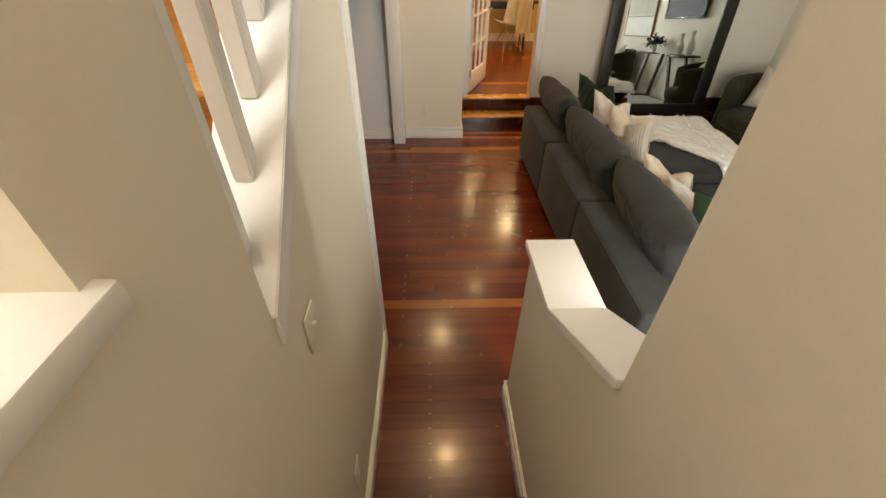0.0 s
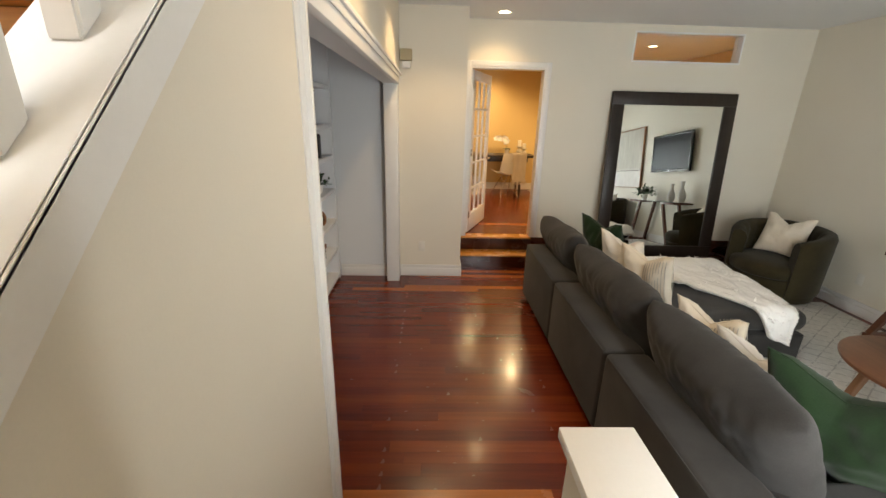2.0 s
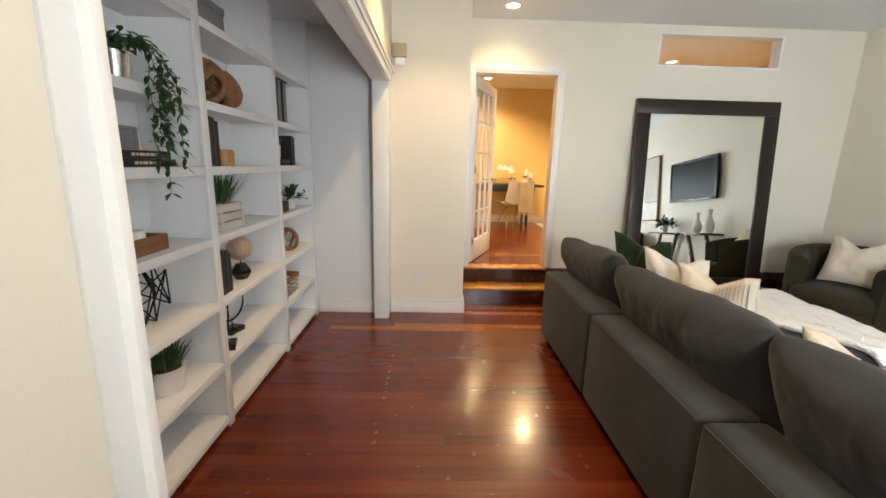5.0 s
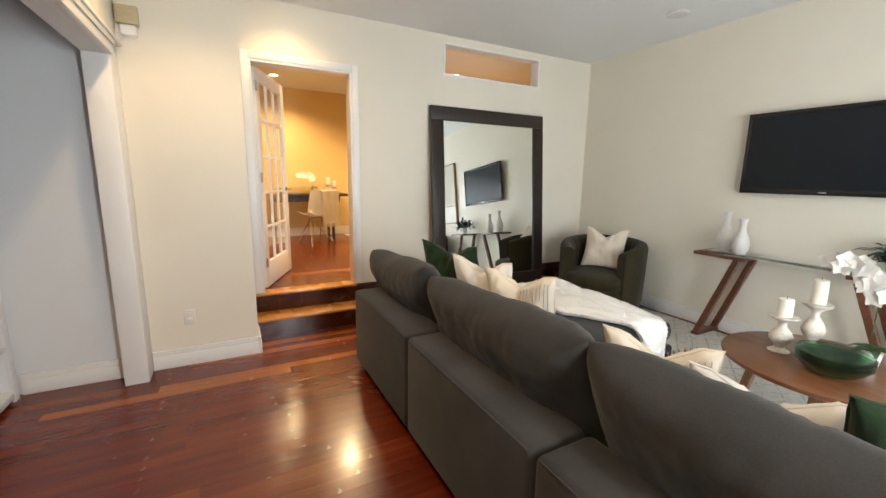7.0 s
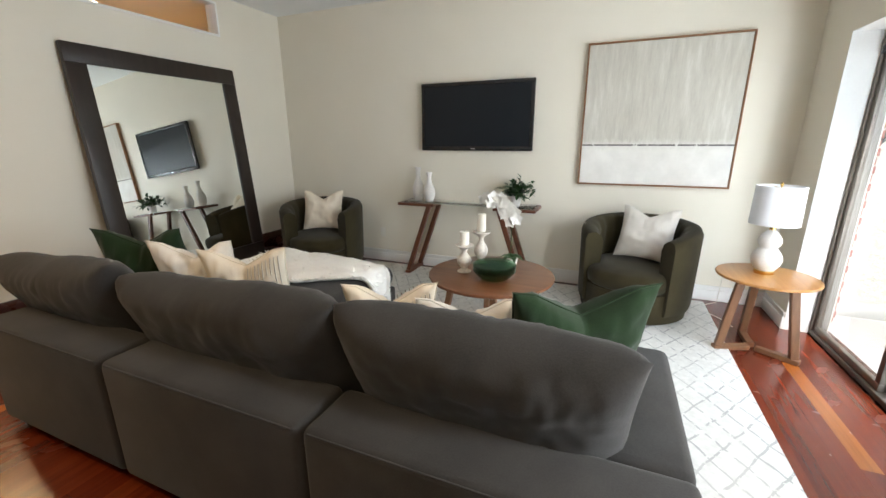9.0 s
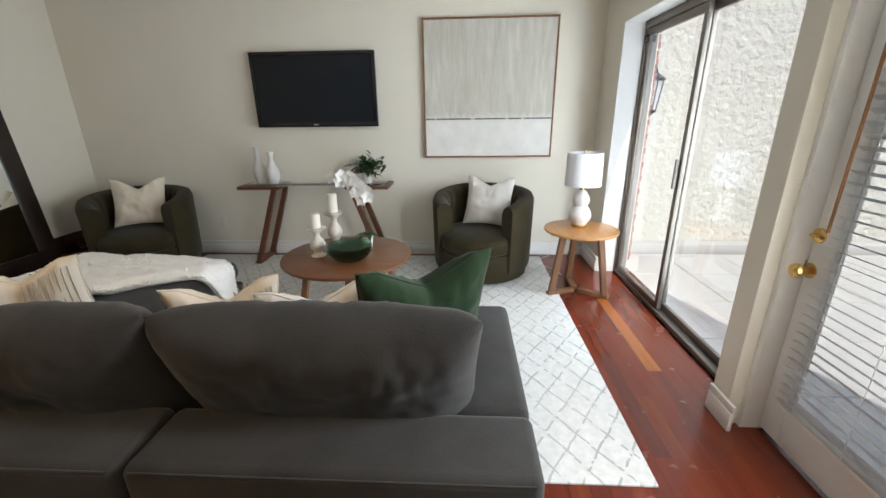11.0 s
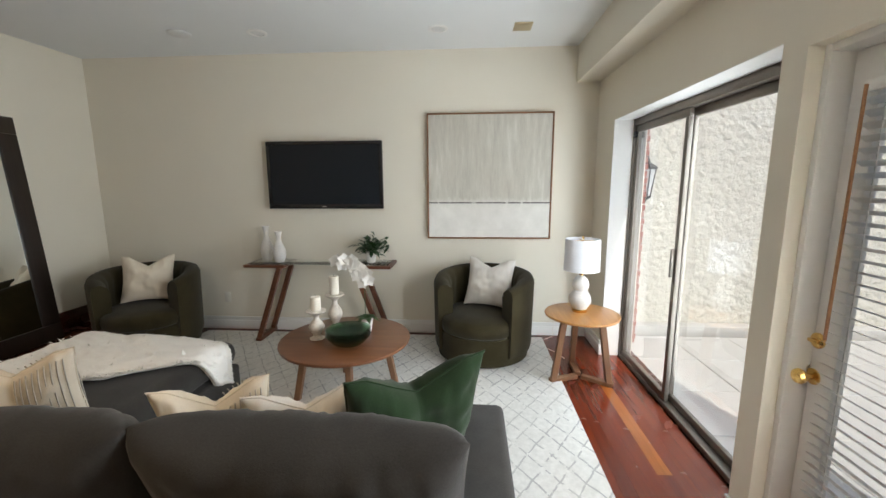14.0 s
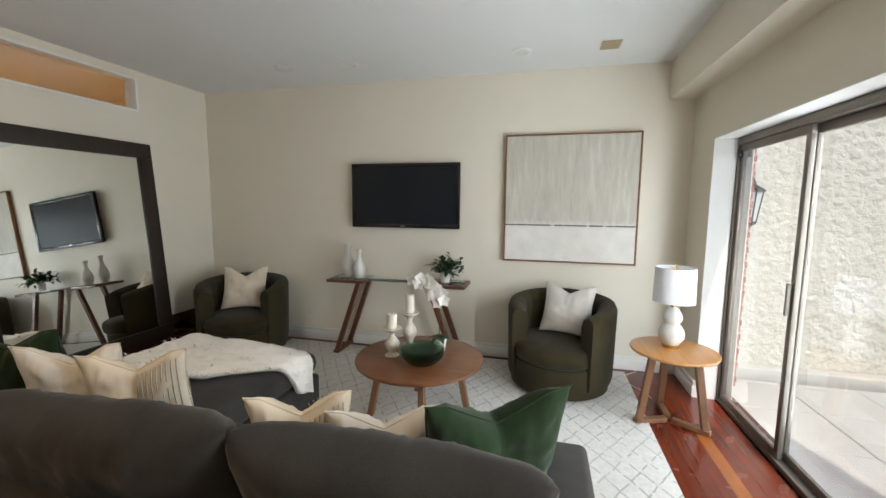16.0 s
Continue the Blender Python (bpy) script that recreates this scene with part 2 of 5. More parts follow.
def rug_material():
    """Ivory wool with a broken grey diamond trellis."""
    m, nt, b = nodes_of("rug_wool")
    tc = nt.nodes.new("ShaderNodeTexCoord")
    warp = nt.nodes.new("ShaderNodeTexNoise")
    warp.inputs["Scale"].default_value = 9
    link(nt, tc.outputs["Object"], warp.inputs["Vector"])
    sep = nt.nodes.new("ShaderNodeSeparateXYZ")
    add = nt.nodes.new("ShaderNodeVectorMath")
    add.operation = "MULTIPLY_ADD"
    add.inputs[1].default_value = (0.03, 0.03, 0)
    link(nt, warp.outputs["Color"], add.inputs[0])
    link(nt, tc.outputs["Object"], add.inputs[2])
    link(nt, add.outputs[0], sep.inputs[0])

    def mth(op, a, c):
        n = nt.nodes.new("ShaderNodeMath")
        n.operation = op
        for k, v in ((0, a), (1, c)):
            if isinstance(v, (int, float)):
                n.inputs[k].default_value = v
            else:
                link(nt, v, n.inputs[k])
        return n.outputs[0]

    def line(sign):
        u = mth("ADD", mth("MULTIPLY", sep.outputs[0], 1.0), mth("MULTIPLY", sep.outputs[1], 1.45 * sign))
        d = mth("ABSOLUTE", mth("SUBTRACT", mth("FRACT", mth("ADD", mth("DIVIDE", u, 0.21), 100), 0), 0.5), 0)
        return mth("LESS_THAN", d, 0.045)

    net = mth("MAXIMUM", line(1), line(-1))
    gaps = mth("GREATER_THAN", noise_node(nt, 22, 3), 0.45)
    worn = ramp(nt, noise_node(nt, 2.2, 2), [(0.35, (0.25, 0.25, 0.25)), (0.6, (1, 1, 1))])
    fac = mth("MULTIPLY", mth("MULTIPLY", net, gaps), 0.8)
    base = ramp(nt, noise_node(nt, 30, 4), [(0.3, (0.60, 0.59, 0.56)), (0.7, (0.72, 0.71, 0.68))])
    c = mix(nt, fac, base, mix(nt, worn, (0.50, 0.49, 0.47), (0.33, 0.33, 0.33)))
    link(nt, c, b.inputs["Base Color"])
    b.inputs["Roughness"].default_value = 0.95
    bump(nt, b, noise_node(nt, 260, 3), 0.7, 0.004)
    return m


def canvas_material():
    """Abstract painting: streaked taupe field over an off-white band, a rough dark line between."""
    m, nt, b = nodes_of("painted_canvas")
    tc = nt.nodes.new("ShaderNodeTexCoord")
    sep = nt.nodes.new("ShaderNodeSeparateXYZ")
    link(nt, tc.outputs["Object"], sep.inputs[0])
    drip = noise_node(nt, 5, 6, (1, 3.5, 0.5), 0.7)
    edge = noise_node(nt, 26, 6, (1, 1, 0.4), 0.75)
    top = ramp(nt, drip, [(0.32, (0.44, 0.41, 0.35)), (0.55, (0.53, 0.50, 0.43)), (0.75, (0.64, 0.61, 0.55))])
    low = ramp(nt, noise_node(nt, 7, 5), [(0.3, (0.66, 0.63, 0.58)), (0.7, (0.76, 0.73, 0.68))])

    def rng(a, lo, hi):
        n = nt.nodes.new("ShaderNodeMapRange")
        n.inputs[1].default_value, n.inputs[2].default_value = lo, hi
        link(nt, a, n.inputs[0])
        return n.outputs[0]

    z = sep.outputs[2]
    c = mix(nt, rng(z, 0.362, 0.37), low, top)
    # crusty pale band just above the line, and the line itself
    h = nt.nodes.new("ShaderNodeMath")
    h.operation = "MULTIPLY_ADD"
    h.inputs[1].default_value = 0.16
    link(nt, edge, h.inputs[0])
    link(nt, z, h.inputs[2])
    crust = ramp(nt, h.outputs[0], [(0.40, (0, 0, 0)), (0.44, (1, 1, 1)), (0.5, (0, 0, 0))])
    c = mix(nt, crust, c, (0.66, 0.64, 0.58))
    dk = nt.nodes.new("ShaderNodeMath")
    dk.operation = "COMPARE"
    dk.inputs[1].default_value, dk.inputs[2].default_value = 0.368, 0.007
    link(nt, z, dk.inputs[0])
    spot = nt.nodes.new("ShaderNodeMath")
    spot.operation = "GREATER_THAN"
    spot.inputs[1].default_value = 0.42
    link(nt, edge, spot.inputs[0])
    both = nt.nodes.new("ShaderNodeMath")
    both.operation = "MULTIPLY"
    link(nt, dk.outputs[0], both.inputs[0])
    link(nt, spot.outputs[0], both.inputs[1])
    c = mix(nt, both.outputs[0], c, (0.12, 0.11, 0.10))
    link(nt, c, b.inputs["Base Color"])
    b.inputs["Roughness"].default_value = 0.7
    bump(nt, b, drip, 0.4, 0.004)
    return m


SCREEN.node_tree.nodes["Principled BSDF"].inputs["Specular IOR Level"].default_value = 0.2
RUG = rug_material()
CANVAS = canvas_material()


# ---- builders ----
class Shape:
    def __init__(self):
        self.bm = bmesh.new()

    def box(self, x0, x1, y0, y1, z0, z1, bevel=0.0, seg=2, m=None):
        vs = [self.bm.verts.new((x, y, z)) for x in (x0, x1) for y in (y0, y1) for z in (z0, z1)]
        if m:
            for v in vs:
                v.co = m @ v.co
        fs = [self.bm.faces.new([vs[i] for i in f]) for f in ((0, 1, 3, 2), (4, 6, 7, 5), (0, 4, 5, 1), (2, 3, 7, 6), (0, 2, 6, 4), (1, 5, 7, 3))]
        if bevel:
            es = list({e for f in fs for e in f.edges})
            bmesh.ops.bevel(self.bm, geom=es, offset=bevel, segments=seg, profile=0.5, affect="EDGES")
        return self

    def prism(self, pts, axis, a, b, bevel=0.0):
        """A polygon (2D points) drawn out along an axis from a to b."""
        def p3(p, d):
            q = list(p)
            q.insert(axis, d)
            return q
        lo = [self.bm.verts.new(p3(p, a)) for p in pts]
        hi = [self.bm.verts.new(p3(p, b)) for p in pts]
        n = len(pts)
        fs = [self.bm.faces.new(lo), self.bm.faces.new(hi[::-1])]
        for i in range(n):
            fs.append(self.bm.faces.new((lo[i], hi[i], hi[(i + 1) % n], lo[(i + 1) % n])))
        bmesh.ops.recalc_face_normals(self.bm, faces=fs)
        if bevel:
            es = list({e for f in fs for e in f.edges})
            bmesh.ops.bevel(self.bm, geom=es, offset=bevel, segments=2, affect="EDGES")
        return self

    def lathe(self, prof, seg=28, m=None, ridge=0.0):
        rings = []
        for r, z in prof:
            ring = []
            for i in range(seg):
                a = 2 * math.pi * i / seg
                rr = r * (1 + ridge * math.cos(a * seg / 2))
                v = self.bm.verts.new((rr * math.cos(a), rr * math.sin(a), z))
                if m:
                    v.co = m @ v.co
                ring.append(v)
            rings.append(ring)
        for p, q in zip(rings, rings[1:]):
            for i in range(seg):
                self.bm.faces.new((p[i], p[(i + 1) % seg], q[(i + 1) % seg], q[i]))
        self.bm.faces.new(rings[0][::-1])
        self.bm.faces.new(rings[-1])
        return self

    def tube(self, pts, r, seg=8, closed=False, taper=1.0):
        pts = [Vector(p) for p in pts]
        n = len(pts)
        rings = []
        for i, p in enumerate(pts):
            d = pts[(i + 1) % n] - pts[i - 1] if closed else pts[min(i + 1, n - 1)] - pts[max(i - 1, 0)]
            d.normalize()
            u = d.cross(Vector((0, 0, 1)))
            if u.length < 0.05:
                u = d.cross(Vector((1, 0, 0)))
            u.normalize()
            w = d.cross(u)
            rr = r * (1 + (taper - 1) * i / max(1, n - 1))
            rings.append([self.bm.verts.new(p + rr * (math.cos(2 * math.pi * k / seg) * u + math.sin(2 * math.pi * k / seg) * w)) for k in range(seg)])
        pairs = list(zip(rings, rings[1:])) + ([(rings[-1], rings[0])] if closed else [])
        for p, q in pairs:
            for k in range(seg):
                self.bm.faces.new((p[k], p[(k + 1) % seg], q[(k + 1) % seg], q[k]))
        if not closed:
            self.bm.faces.new(rings[0][::-1])
            self.bm.faces.new(rings[-1])
        return self

    def bar(self, a, b, w, d, bevel=0.003):
        """A rectangular bar from a to b, w wide across and d deep."""
        a, b = Vector(a), Vector(b)
        z = (b - a).normalized()
        y = Vector((0, 1, 0)) if abs(z.y) < 0.9 else Vector((1, 0, 0))
        x = y.cross(z).normalized()
        y = z.cross(x)
        m = Matrix((x, y, z)).transposed().to_4x4()
        m.translation = a
        return self.box(-w / 2, w / 2, -d / 2, d / 2, 0, (b - a).length, bevel, 1, m)

    def leaf(self, base, way, length, width, up=Vector((0, 0, 1)), droop=0.3):
        base, way = Vector(base), Vector(way).normalized()
        side = way.cross(up)
        if side.length < 0.05:
            side = way.cross(Vector((1, 0, 0)))
        side.normalize()
        nrm = side.cross(way)
        rows = []
        for f, w in ((0, 0.12), (0.3, 0.85), (0.6, 0.9), (1, 0.04)):
            c = base + way * length * f - Vector((0, 0, 1)) * droop * length * f * f
            rows.append([self.bm.verts.new(c - side * width * w / 2 + nrm * width * 0.12 * w), self.bm.verts.new(c), self.bm.verts.new(c + side * width * w / 2 + nrm * width * 0.12 * w)])
        for p, q in zip(rows, rows[1:]):
            self.bm.faces.new((p[0], p[1], q[1], q[0]))
            self.bm.faces.new((p[1], p[2], q[2], q[1]))
        return self

    def mesh(self, name, mat, smooth=None):
        bmesh.ops.recalc_face_normals(self.bm, faces=self.bm.faces)
        d = bpy.data.meshes.new(name)
        self.bm.to_mesh(d)
        self.bm.free()
        d.materials.append(mat)
        if smooth:
            d.polygons.foreach_set("use_smooth", [True] * len(d.polygons))
            d.set_sharp_from_angle(angle=radians(smooth))
        return d


def part(shape, name, mat, parent=None, smooth=40):
    ob = new(name, shape.mesh(name, mat, smooth))
    if parent:
        ob.parent = parent
    return ob


def thing(name, m, label, category, group=""):
    e = new(name)
    e.empty_display_size = 0.1
    e.matrix_world = m
    return tagged(e, label, category, group)


def solo(shape, name, mat, m, label, category, group="", smooth=40):
    ob = new(name, shape.mesh(name, mat, smooth))
    ob.matrix_world = m
    return tagged(ob, label, category, group)


def setting(shape, name, mat, label, category="", smooth=30):
    ob = new(name, shape.mesh(name, mat, smooth))
    return tagged(ob, label, category or name.split("_")[0], "", "structure")


def S():
    return Shape()


# ---- structure ----
H = 2.895          # ceiling
XE, YN, YS = 4.905, 5.90, 0.62   # east, north and south wall faces
UP = 0.36          # study floor

# the stairs and the walls round them share one offset
STAIR = Vector((-0.085, 0.10, -0.03))
before_stairs = set(bpy.data.objects)

# stair descending into the room
st = S()
for k in range(4):
    y1 = 0.95 - 0.26 * k
    st.box(0.215, 0.92, y1 - 0.26 if k < 3 else -0.75, y1, 0, 0.18 * (k + 1) - 0.025)
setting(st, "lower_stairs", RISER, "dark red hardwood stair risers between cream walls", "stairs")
for k in range(4):
    y1 = 0.95 - 0.26 * k
    t = S().box(0.215, 0.92, y1 - 0.26 if k < 3 else -0.75, y1 + 0.02, 0.18 * (k + 1) - 0.023, 0.18 * (k + 1), 0.006)
    setting(t, "stair_tread", FLOOR, "red hardwood stair tread with rounded nosing", "tread")

# curb wall of the upper flight, its sloping top carrying the balusters
SL, Y0, Z0 = 0.937, 0.874, 1.586


def rake(y):
    return Z0 + SL * (y - Y0)


setting(S().prism([(0.80, 0), (1.885, 0), (1.885, rake(1.885)), (0.80, rake(0.80))], 0, 0.085, 0.215), "wall_stair_west", WALL, "cream painted stair wall with sloping top", "wall")
setting(S().prism([(0.80, rake(0.8) - 0.07), (1.885, rake(1.885) - 0.07), (1.885, rake(1.885) + 0.012), (0.80, rake(0.8) + 0.012)], 0, 0.215, 0.226, 0.003), "trim_stringer", TRIM, "white sloping stringer trim on stair wall", "trim")
setting(S().prism([(0.80, rake(0.8) + 0.0), (2.4, rake(2.4)), (2.4, rake(2.4) + 0.014), (0.80, rake(0.8) + 0.014)], 0, 0.075, 0.226, 0.003), "trim_curb_cap", TRIM, "white sloping cap under the balusters", "trim")
setting(S().box(0.085, 0.215, 0.53, 0.80, 0, 4.6), "wall_stair_pier", WALL, "cream painted wall pier beside the stairs", "wall")
setting(S().box(0.085, 0.215, -0.75, 0.53, 0, 1.82), "wall_stair_knee", WALL, "cream painted knee wall", "wall")
setting(S().box(0.04, 0.238, -0.75, 0.55, 1.822, 1.86, 0.006), "sill_knee_cap", TRIM, "white painted cap on the knee wall", "sill")
setting(S().box(-1.0, -0.9, -0.75, 5.5, 0, 4.6), "wall_far_west", ALCOVE, "pale painted wall behind the stairs and shelves", "wall")
setting(S().box(-0.9, 1.3, -0.90, -0.75, 0, 4.6), "wall_stair_south", WALL, "cream painted wall closing the stair landing", "wall")
setting(S().box(-0.9, 1.2, -0.75, 2.6, 4.6, 4.7), "ceiling_stairwell", CEIL, "white stairwell ceiling", "ceiling")
up = S()
for k in range(7):
    y0 = 0.962 + 0.2 * k
    z = 1.667 + 0.188 * k
    up.box(-0.9, 0.085, y0, y0 + 0.2, z - 0.24, z - 0.03)
setting(up, "upper_stairs_carcass", OAK, "oak risers of the upper stair flight", "stairs")
for k in range(7):
    y0 = 0.962 + 0.2 * k
    z = 1.667 + 0.188 * k
    setting(S().box(-0.9, 0.078, y0 - 0.03, y0 + 0.2, z - 0.028, z, 0.012), "oak_tread", OAK, "warm honey oak stair tread with rounded nosing", "tread")
setting(S().box(-0.9, 0.085, -0.75, 0.96, 1.3, 1.48), "upper_landing", OAK, "oak landing at the foot of the upper flight", "landing")
setting(S().box(-0.9, 0.10, 1.9, 2.05, 2.3, 4.6).box(0.0, 0.215, 2.05, 2.4, 2.9, 4.6), "wall_stair_upper", WALL, "cream wall at the head of the stairs", "wall")
rail = thing("stair_balustrade", pose(0, 0, 0), "white painted balustrade with square balusters on a sloping curb", "balustrade")
for k in range(9):
    y = Y0 + 0.01 + 0.131 * k
    b = S().prism([(y - 0.021, rake(y - 0.021) + 0.014), (y + 0.021, rake(y + 0.021) + 0.014), (y + 0.021, rake(y) + 0.86), (y - 0.021, rake(y) + 0.83)], 0, 0.128, 0.170, 0.004)
    part(b, "baluster", TRIM, rail, 30)
part(S().prism([(0.80, rake(0.8) + 0.84), (2.04, rake(2.04) + 0.84), (2.04, rake(2.04) + 0.90), (0.80, rake(0.8) + 0.90)], 0, 0.12, 0.18, 0.012), "handrail", OAK, rail)

# wall on the other side of the stairs, half wall with raking and level cap
setting(S().prism([(0.92, 0.746), (1.09, 0.746), (1.09, 0.44), (1.09, -0.75), (0.92, -0.75)], 2, 0, 4.6), "wall_stair_east", WALL, "cream painted stair wall", "wall")
setting(S().prism([(0.746, 0), (1.54, 0), (1.54, 1.105), (1.18, 1.105), (0.746, 1.347)], 0, 0.932, 1.078), "wall_half", WALL, "cream half wall beside the stair foot", "wall")
setting(S().box(0.905, 1.10, 1.18, 1.56, 1.107, 1.14, 0.003).prism([(1.18, 1.107), (0.746, 1.349), (0.746, 1.382), (1.18, 1.14)], 0, 0.905, 1.10, 0.002), "sill_half_wall_cap", TRIM, "white cap, raking then level, on the half wall", "sill")

for ob in set(bpy.data.objects) - before_stairs:
    if not ob.parent:
        ob.location += STAIR

# alcove opening: header, jambs and casing
setting(S().box(-0.02, 0.128, 1.99, 5.385, 2.25, H + 0.1), "wall_header", WALL, "cream wall over the alcove opening", "wall")
setting(S().box(-0.02, 0.10, 1.99, 5.19, 2.15, 2.248), "header_soffit", ALCOVE, "painted underside of the alcove header", "wall")
setting(S().box(-0.02, 0.12, 5.19, 5.385, 0, 2.248, 0.004), "jamb_north", TRIM, "white boxed post at the alcove opening", "post")
setting(S().box(0.101, 0.140, 2.05, 5.19, 2.145, 2.235, 0.004).box(0.106, 0.160, 1.97, 5.36, 2.236, 2.262, 0.006).box(0.140, 0.150, 2.05, 5.19, 2.20, 2.236, 0.006), "trim_header_casing", TRIM, "white moulded casing along the alcove header", "trim")
setting(S().box(-0.02, 0.134, 1.987, 2.03, 0, 2.248).box(0.04, 0.150, 2.03, 2.05, 0, 2.248, 0.004), "trim_near_jamb", TRIM, "white casing at the near end of the alcove", "trim")
setting(S().box(-0.9, -0.02, 5.36, 5.5, 0, 2.72), "wall_alcove_end", ALCOVE, "pale end wall of the alcove", "wall")
setting(S().box(-0.9, -0.005, 1.90, 1.985, 0, 2.3), "wall_alcove_south", ALCOVE, "pale near wall of the alcove", "wall")
setting(S().box(-0.9, -0.02, 1.985, 5.36, 2.62, 2.70), "ceiling_alcove", ALCOVE, "pale alcove ceiling", "ceiling")

# pier, north wall with door and transom, east wall
setting(S().box(-0.02, 0.835, 5.385, 5.90, 0, H + 0.1), "wall_pier", WALL, "cream wall pier beside the study steps", "wall")
n = S()
DX0, DX1, DTOP = 0.915, 1.795, 2.405
TX0, TX1, TZ0, TZ1 = 2.775, 4.06, 2.50, 2.825
for x0, x1, z0, z1 in ((-0.02, DX0, 0, 3.0), (DX0, DX1, DTOP, 3.0), (DX0, DX1, 0, UP - 0.025), (DX1, TX0, 0, 3.0), (TX0, TX1, 0, TZ0), (TX0, TX1, TZ1, 3.0), (TX1, XE + 0.15, 0, 3.0)):
    n.box(x0, x1, YN, YN + 0.13, z0, z1)
setting(n, "wall_north", WALL, "cream wall with study doorway and transom window", "wall")
setting(S().box(XE, XE + 0.15, 0.3, YN, 0, 3.0), "wall_east", WALL, "cream wall behind the television", "wall")
setting(S().box(-0.02, XE + 0.15, YS - 0.3, YN + 0.13, H, H + 0.1), "ceiling", CEIL, "plain white painted ceiling", "ceiling")
setting(S().box(1.005, XE, YS, 0.84, 2.56, H), "ceiling_soffit", WALL, "boxed soffit above the glass doors", "ceiling")

# south wall with sliding door and glazed door openings
SX0, SX1, STOP = 2.53, 4.42, 2.14
GX0, GX1, GTOP = 1.505, 2.405, 2.09
s = S()
for x0, x1, z0, z1 in ((1.005, GX0, 0, 3.0), (GX0, GX1, GTOP, 3.0), (GX1, SX0, 0, 3.0), (SX0, SX1, STOP, 3.0), (SX1, XE, 0, 3.0)):
    s.box(x0, x1, YS - 0.28, YS, z0, z1)
setting(s, "wall_south", WALL, "cream wall with sliding and hinged glass doors", "wall")
setting(S().box(1.09, 5.2, YS - 0.30, YS - 0.28, 2.16, 3.6), "wall_outer_brick", BRICK, "brick facing over the patio doors", "wall")
setting(S().box(XE, 5.06, 0.14, 0.3, -0.1, 3.4), "wall_outer_corner", MORTAR, "mortar bed of the brick corner", "wall")

# floor under the planks
setting(S().box(-1.0, 5.06, 0.28, 6.0, -0.12, -0.012), "floor", RISER, "dark subfloor under red hardwood planks", "floor")

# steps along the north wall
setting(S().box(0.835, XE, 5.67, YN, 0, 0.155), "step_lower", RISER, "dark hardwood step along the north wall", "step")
setting(S().box(0.835, DX1 + 0.05, 5.65, YN, 0.157, 0.182, 0.008), "step_nosing_lower", NOSING, "amber oak nosing on the lower step", "step")
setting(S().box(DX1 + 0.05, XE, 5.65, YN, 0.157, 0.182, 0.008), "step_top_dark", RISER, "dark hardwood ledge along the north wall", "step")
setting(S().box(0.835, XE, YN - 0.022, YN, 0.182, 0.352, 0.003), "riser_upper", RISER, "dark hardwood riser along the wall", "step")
setting(S().box(DX0 - 0.075, DX1, YN - 0.045, YN + 0.13, UP - 0.024, UP, 0.008), "step_nosing_upper", NOSING, "amber oak threshold nosing", "step")

# door casing and transom frame
c = S()
for x0, x1, z0, z1 in ((DX0 - 0.06, DX0, UP, DTOP + 0.06), (DX1, DX1 + 0.06, UP, DTOP + 0.06), (DX0, DX1, DTOP, DTOP + 0.06)):
    c.box(x0, x1, YN - 0.022, YN - 0.001, z0, z1, 0.005)
for x0, x1, z0, z1 in ((DX0, DX0 + 0.02, UP, DTOP), (DX1 - 0.02, DX1, UP, DTOP), (DX0 + 0.02, DX1 - 0.02, DTOP - 0.02, DTOP)):
    c.box(x0, x1, YN - 0.015, YN + 0.14, z0, z1, 0.003)
setting(c, "trim_door_casing", TRIM, "white casing round the study doorway", "trim")
w = thing("transom_window", pose(0, 0, 0), "narrow interior transom window with white frame", "window")
w["kind"] = "structure"
f = S()
for x0, x1, z0, z1 in ((TX0, TX1, TZ0, TZ0 + 0.02), (TX0, TX1, TZ1 - 0.02, TZ1), (TX0, TX0 + 0.02, TZ0 + 0.02, TZ1 - 0.02), (TX1 - 0.02, TX1, TZ0 + 0.02, TZ1 - 0.02)):
    f.box(x0, x1, YN - 0.008, YN + 0.135, z0, z1, 0.002)
part(f, "frame", TRIM, w)
p = part(S().box(TX0 + 0.02, TX1 - 0.02, YN + 0.06, YN + 0.064, TZ0 + 0.02, TZ1 - 0.02), "pane", PANE, w)
p.visible_shadow = False

# study beyond
setting(S().box(-0.3, 5.0, 9.55, 9.68, UP - 0.1, 3.1), "wall_study_north", STUDY_WALL, "warm yellow study wall", "wall")
setting(S().box(-0.3, -0.15, YN + 0.13, 9.55, UP - 0.1, 3.1), "wall_study_west", STUDY_WALL, "warm yellow study wall", "wall")
setting(S().box(5.0, 5.15, YN + 0.13, 9.68, UP - 0.1, 3.1), "wall_study_east", STUDY_WALL, "warm yellow study wall", "wall")
setting(S().box(-0.3, 5.15, YN + 0.13, 9.68, 2.90, 3.0), "ceiling_study", CEIL, "white study ceiling", "ceiling")
setting(S().box(-0.15, 5.0, YN + 0.13, 9.55, UP - 0.12, UP - 0.012), "floor_study", RISER, "study subfloor under red planks", "floor")
setting(S().box(2.55, 4.2, 8.0, 9.4, UP, UP + 0.01, 0.003), "study_rug", IVORY, "pale rug on the study floor", "rug")


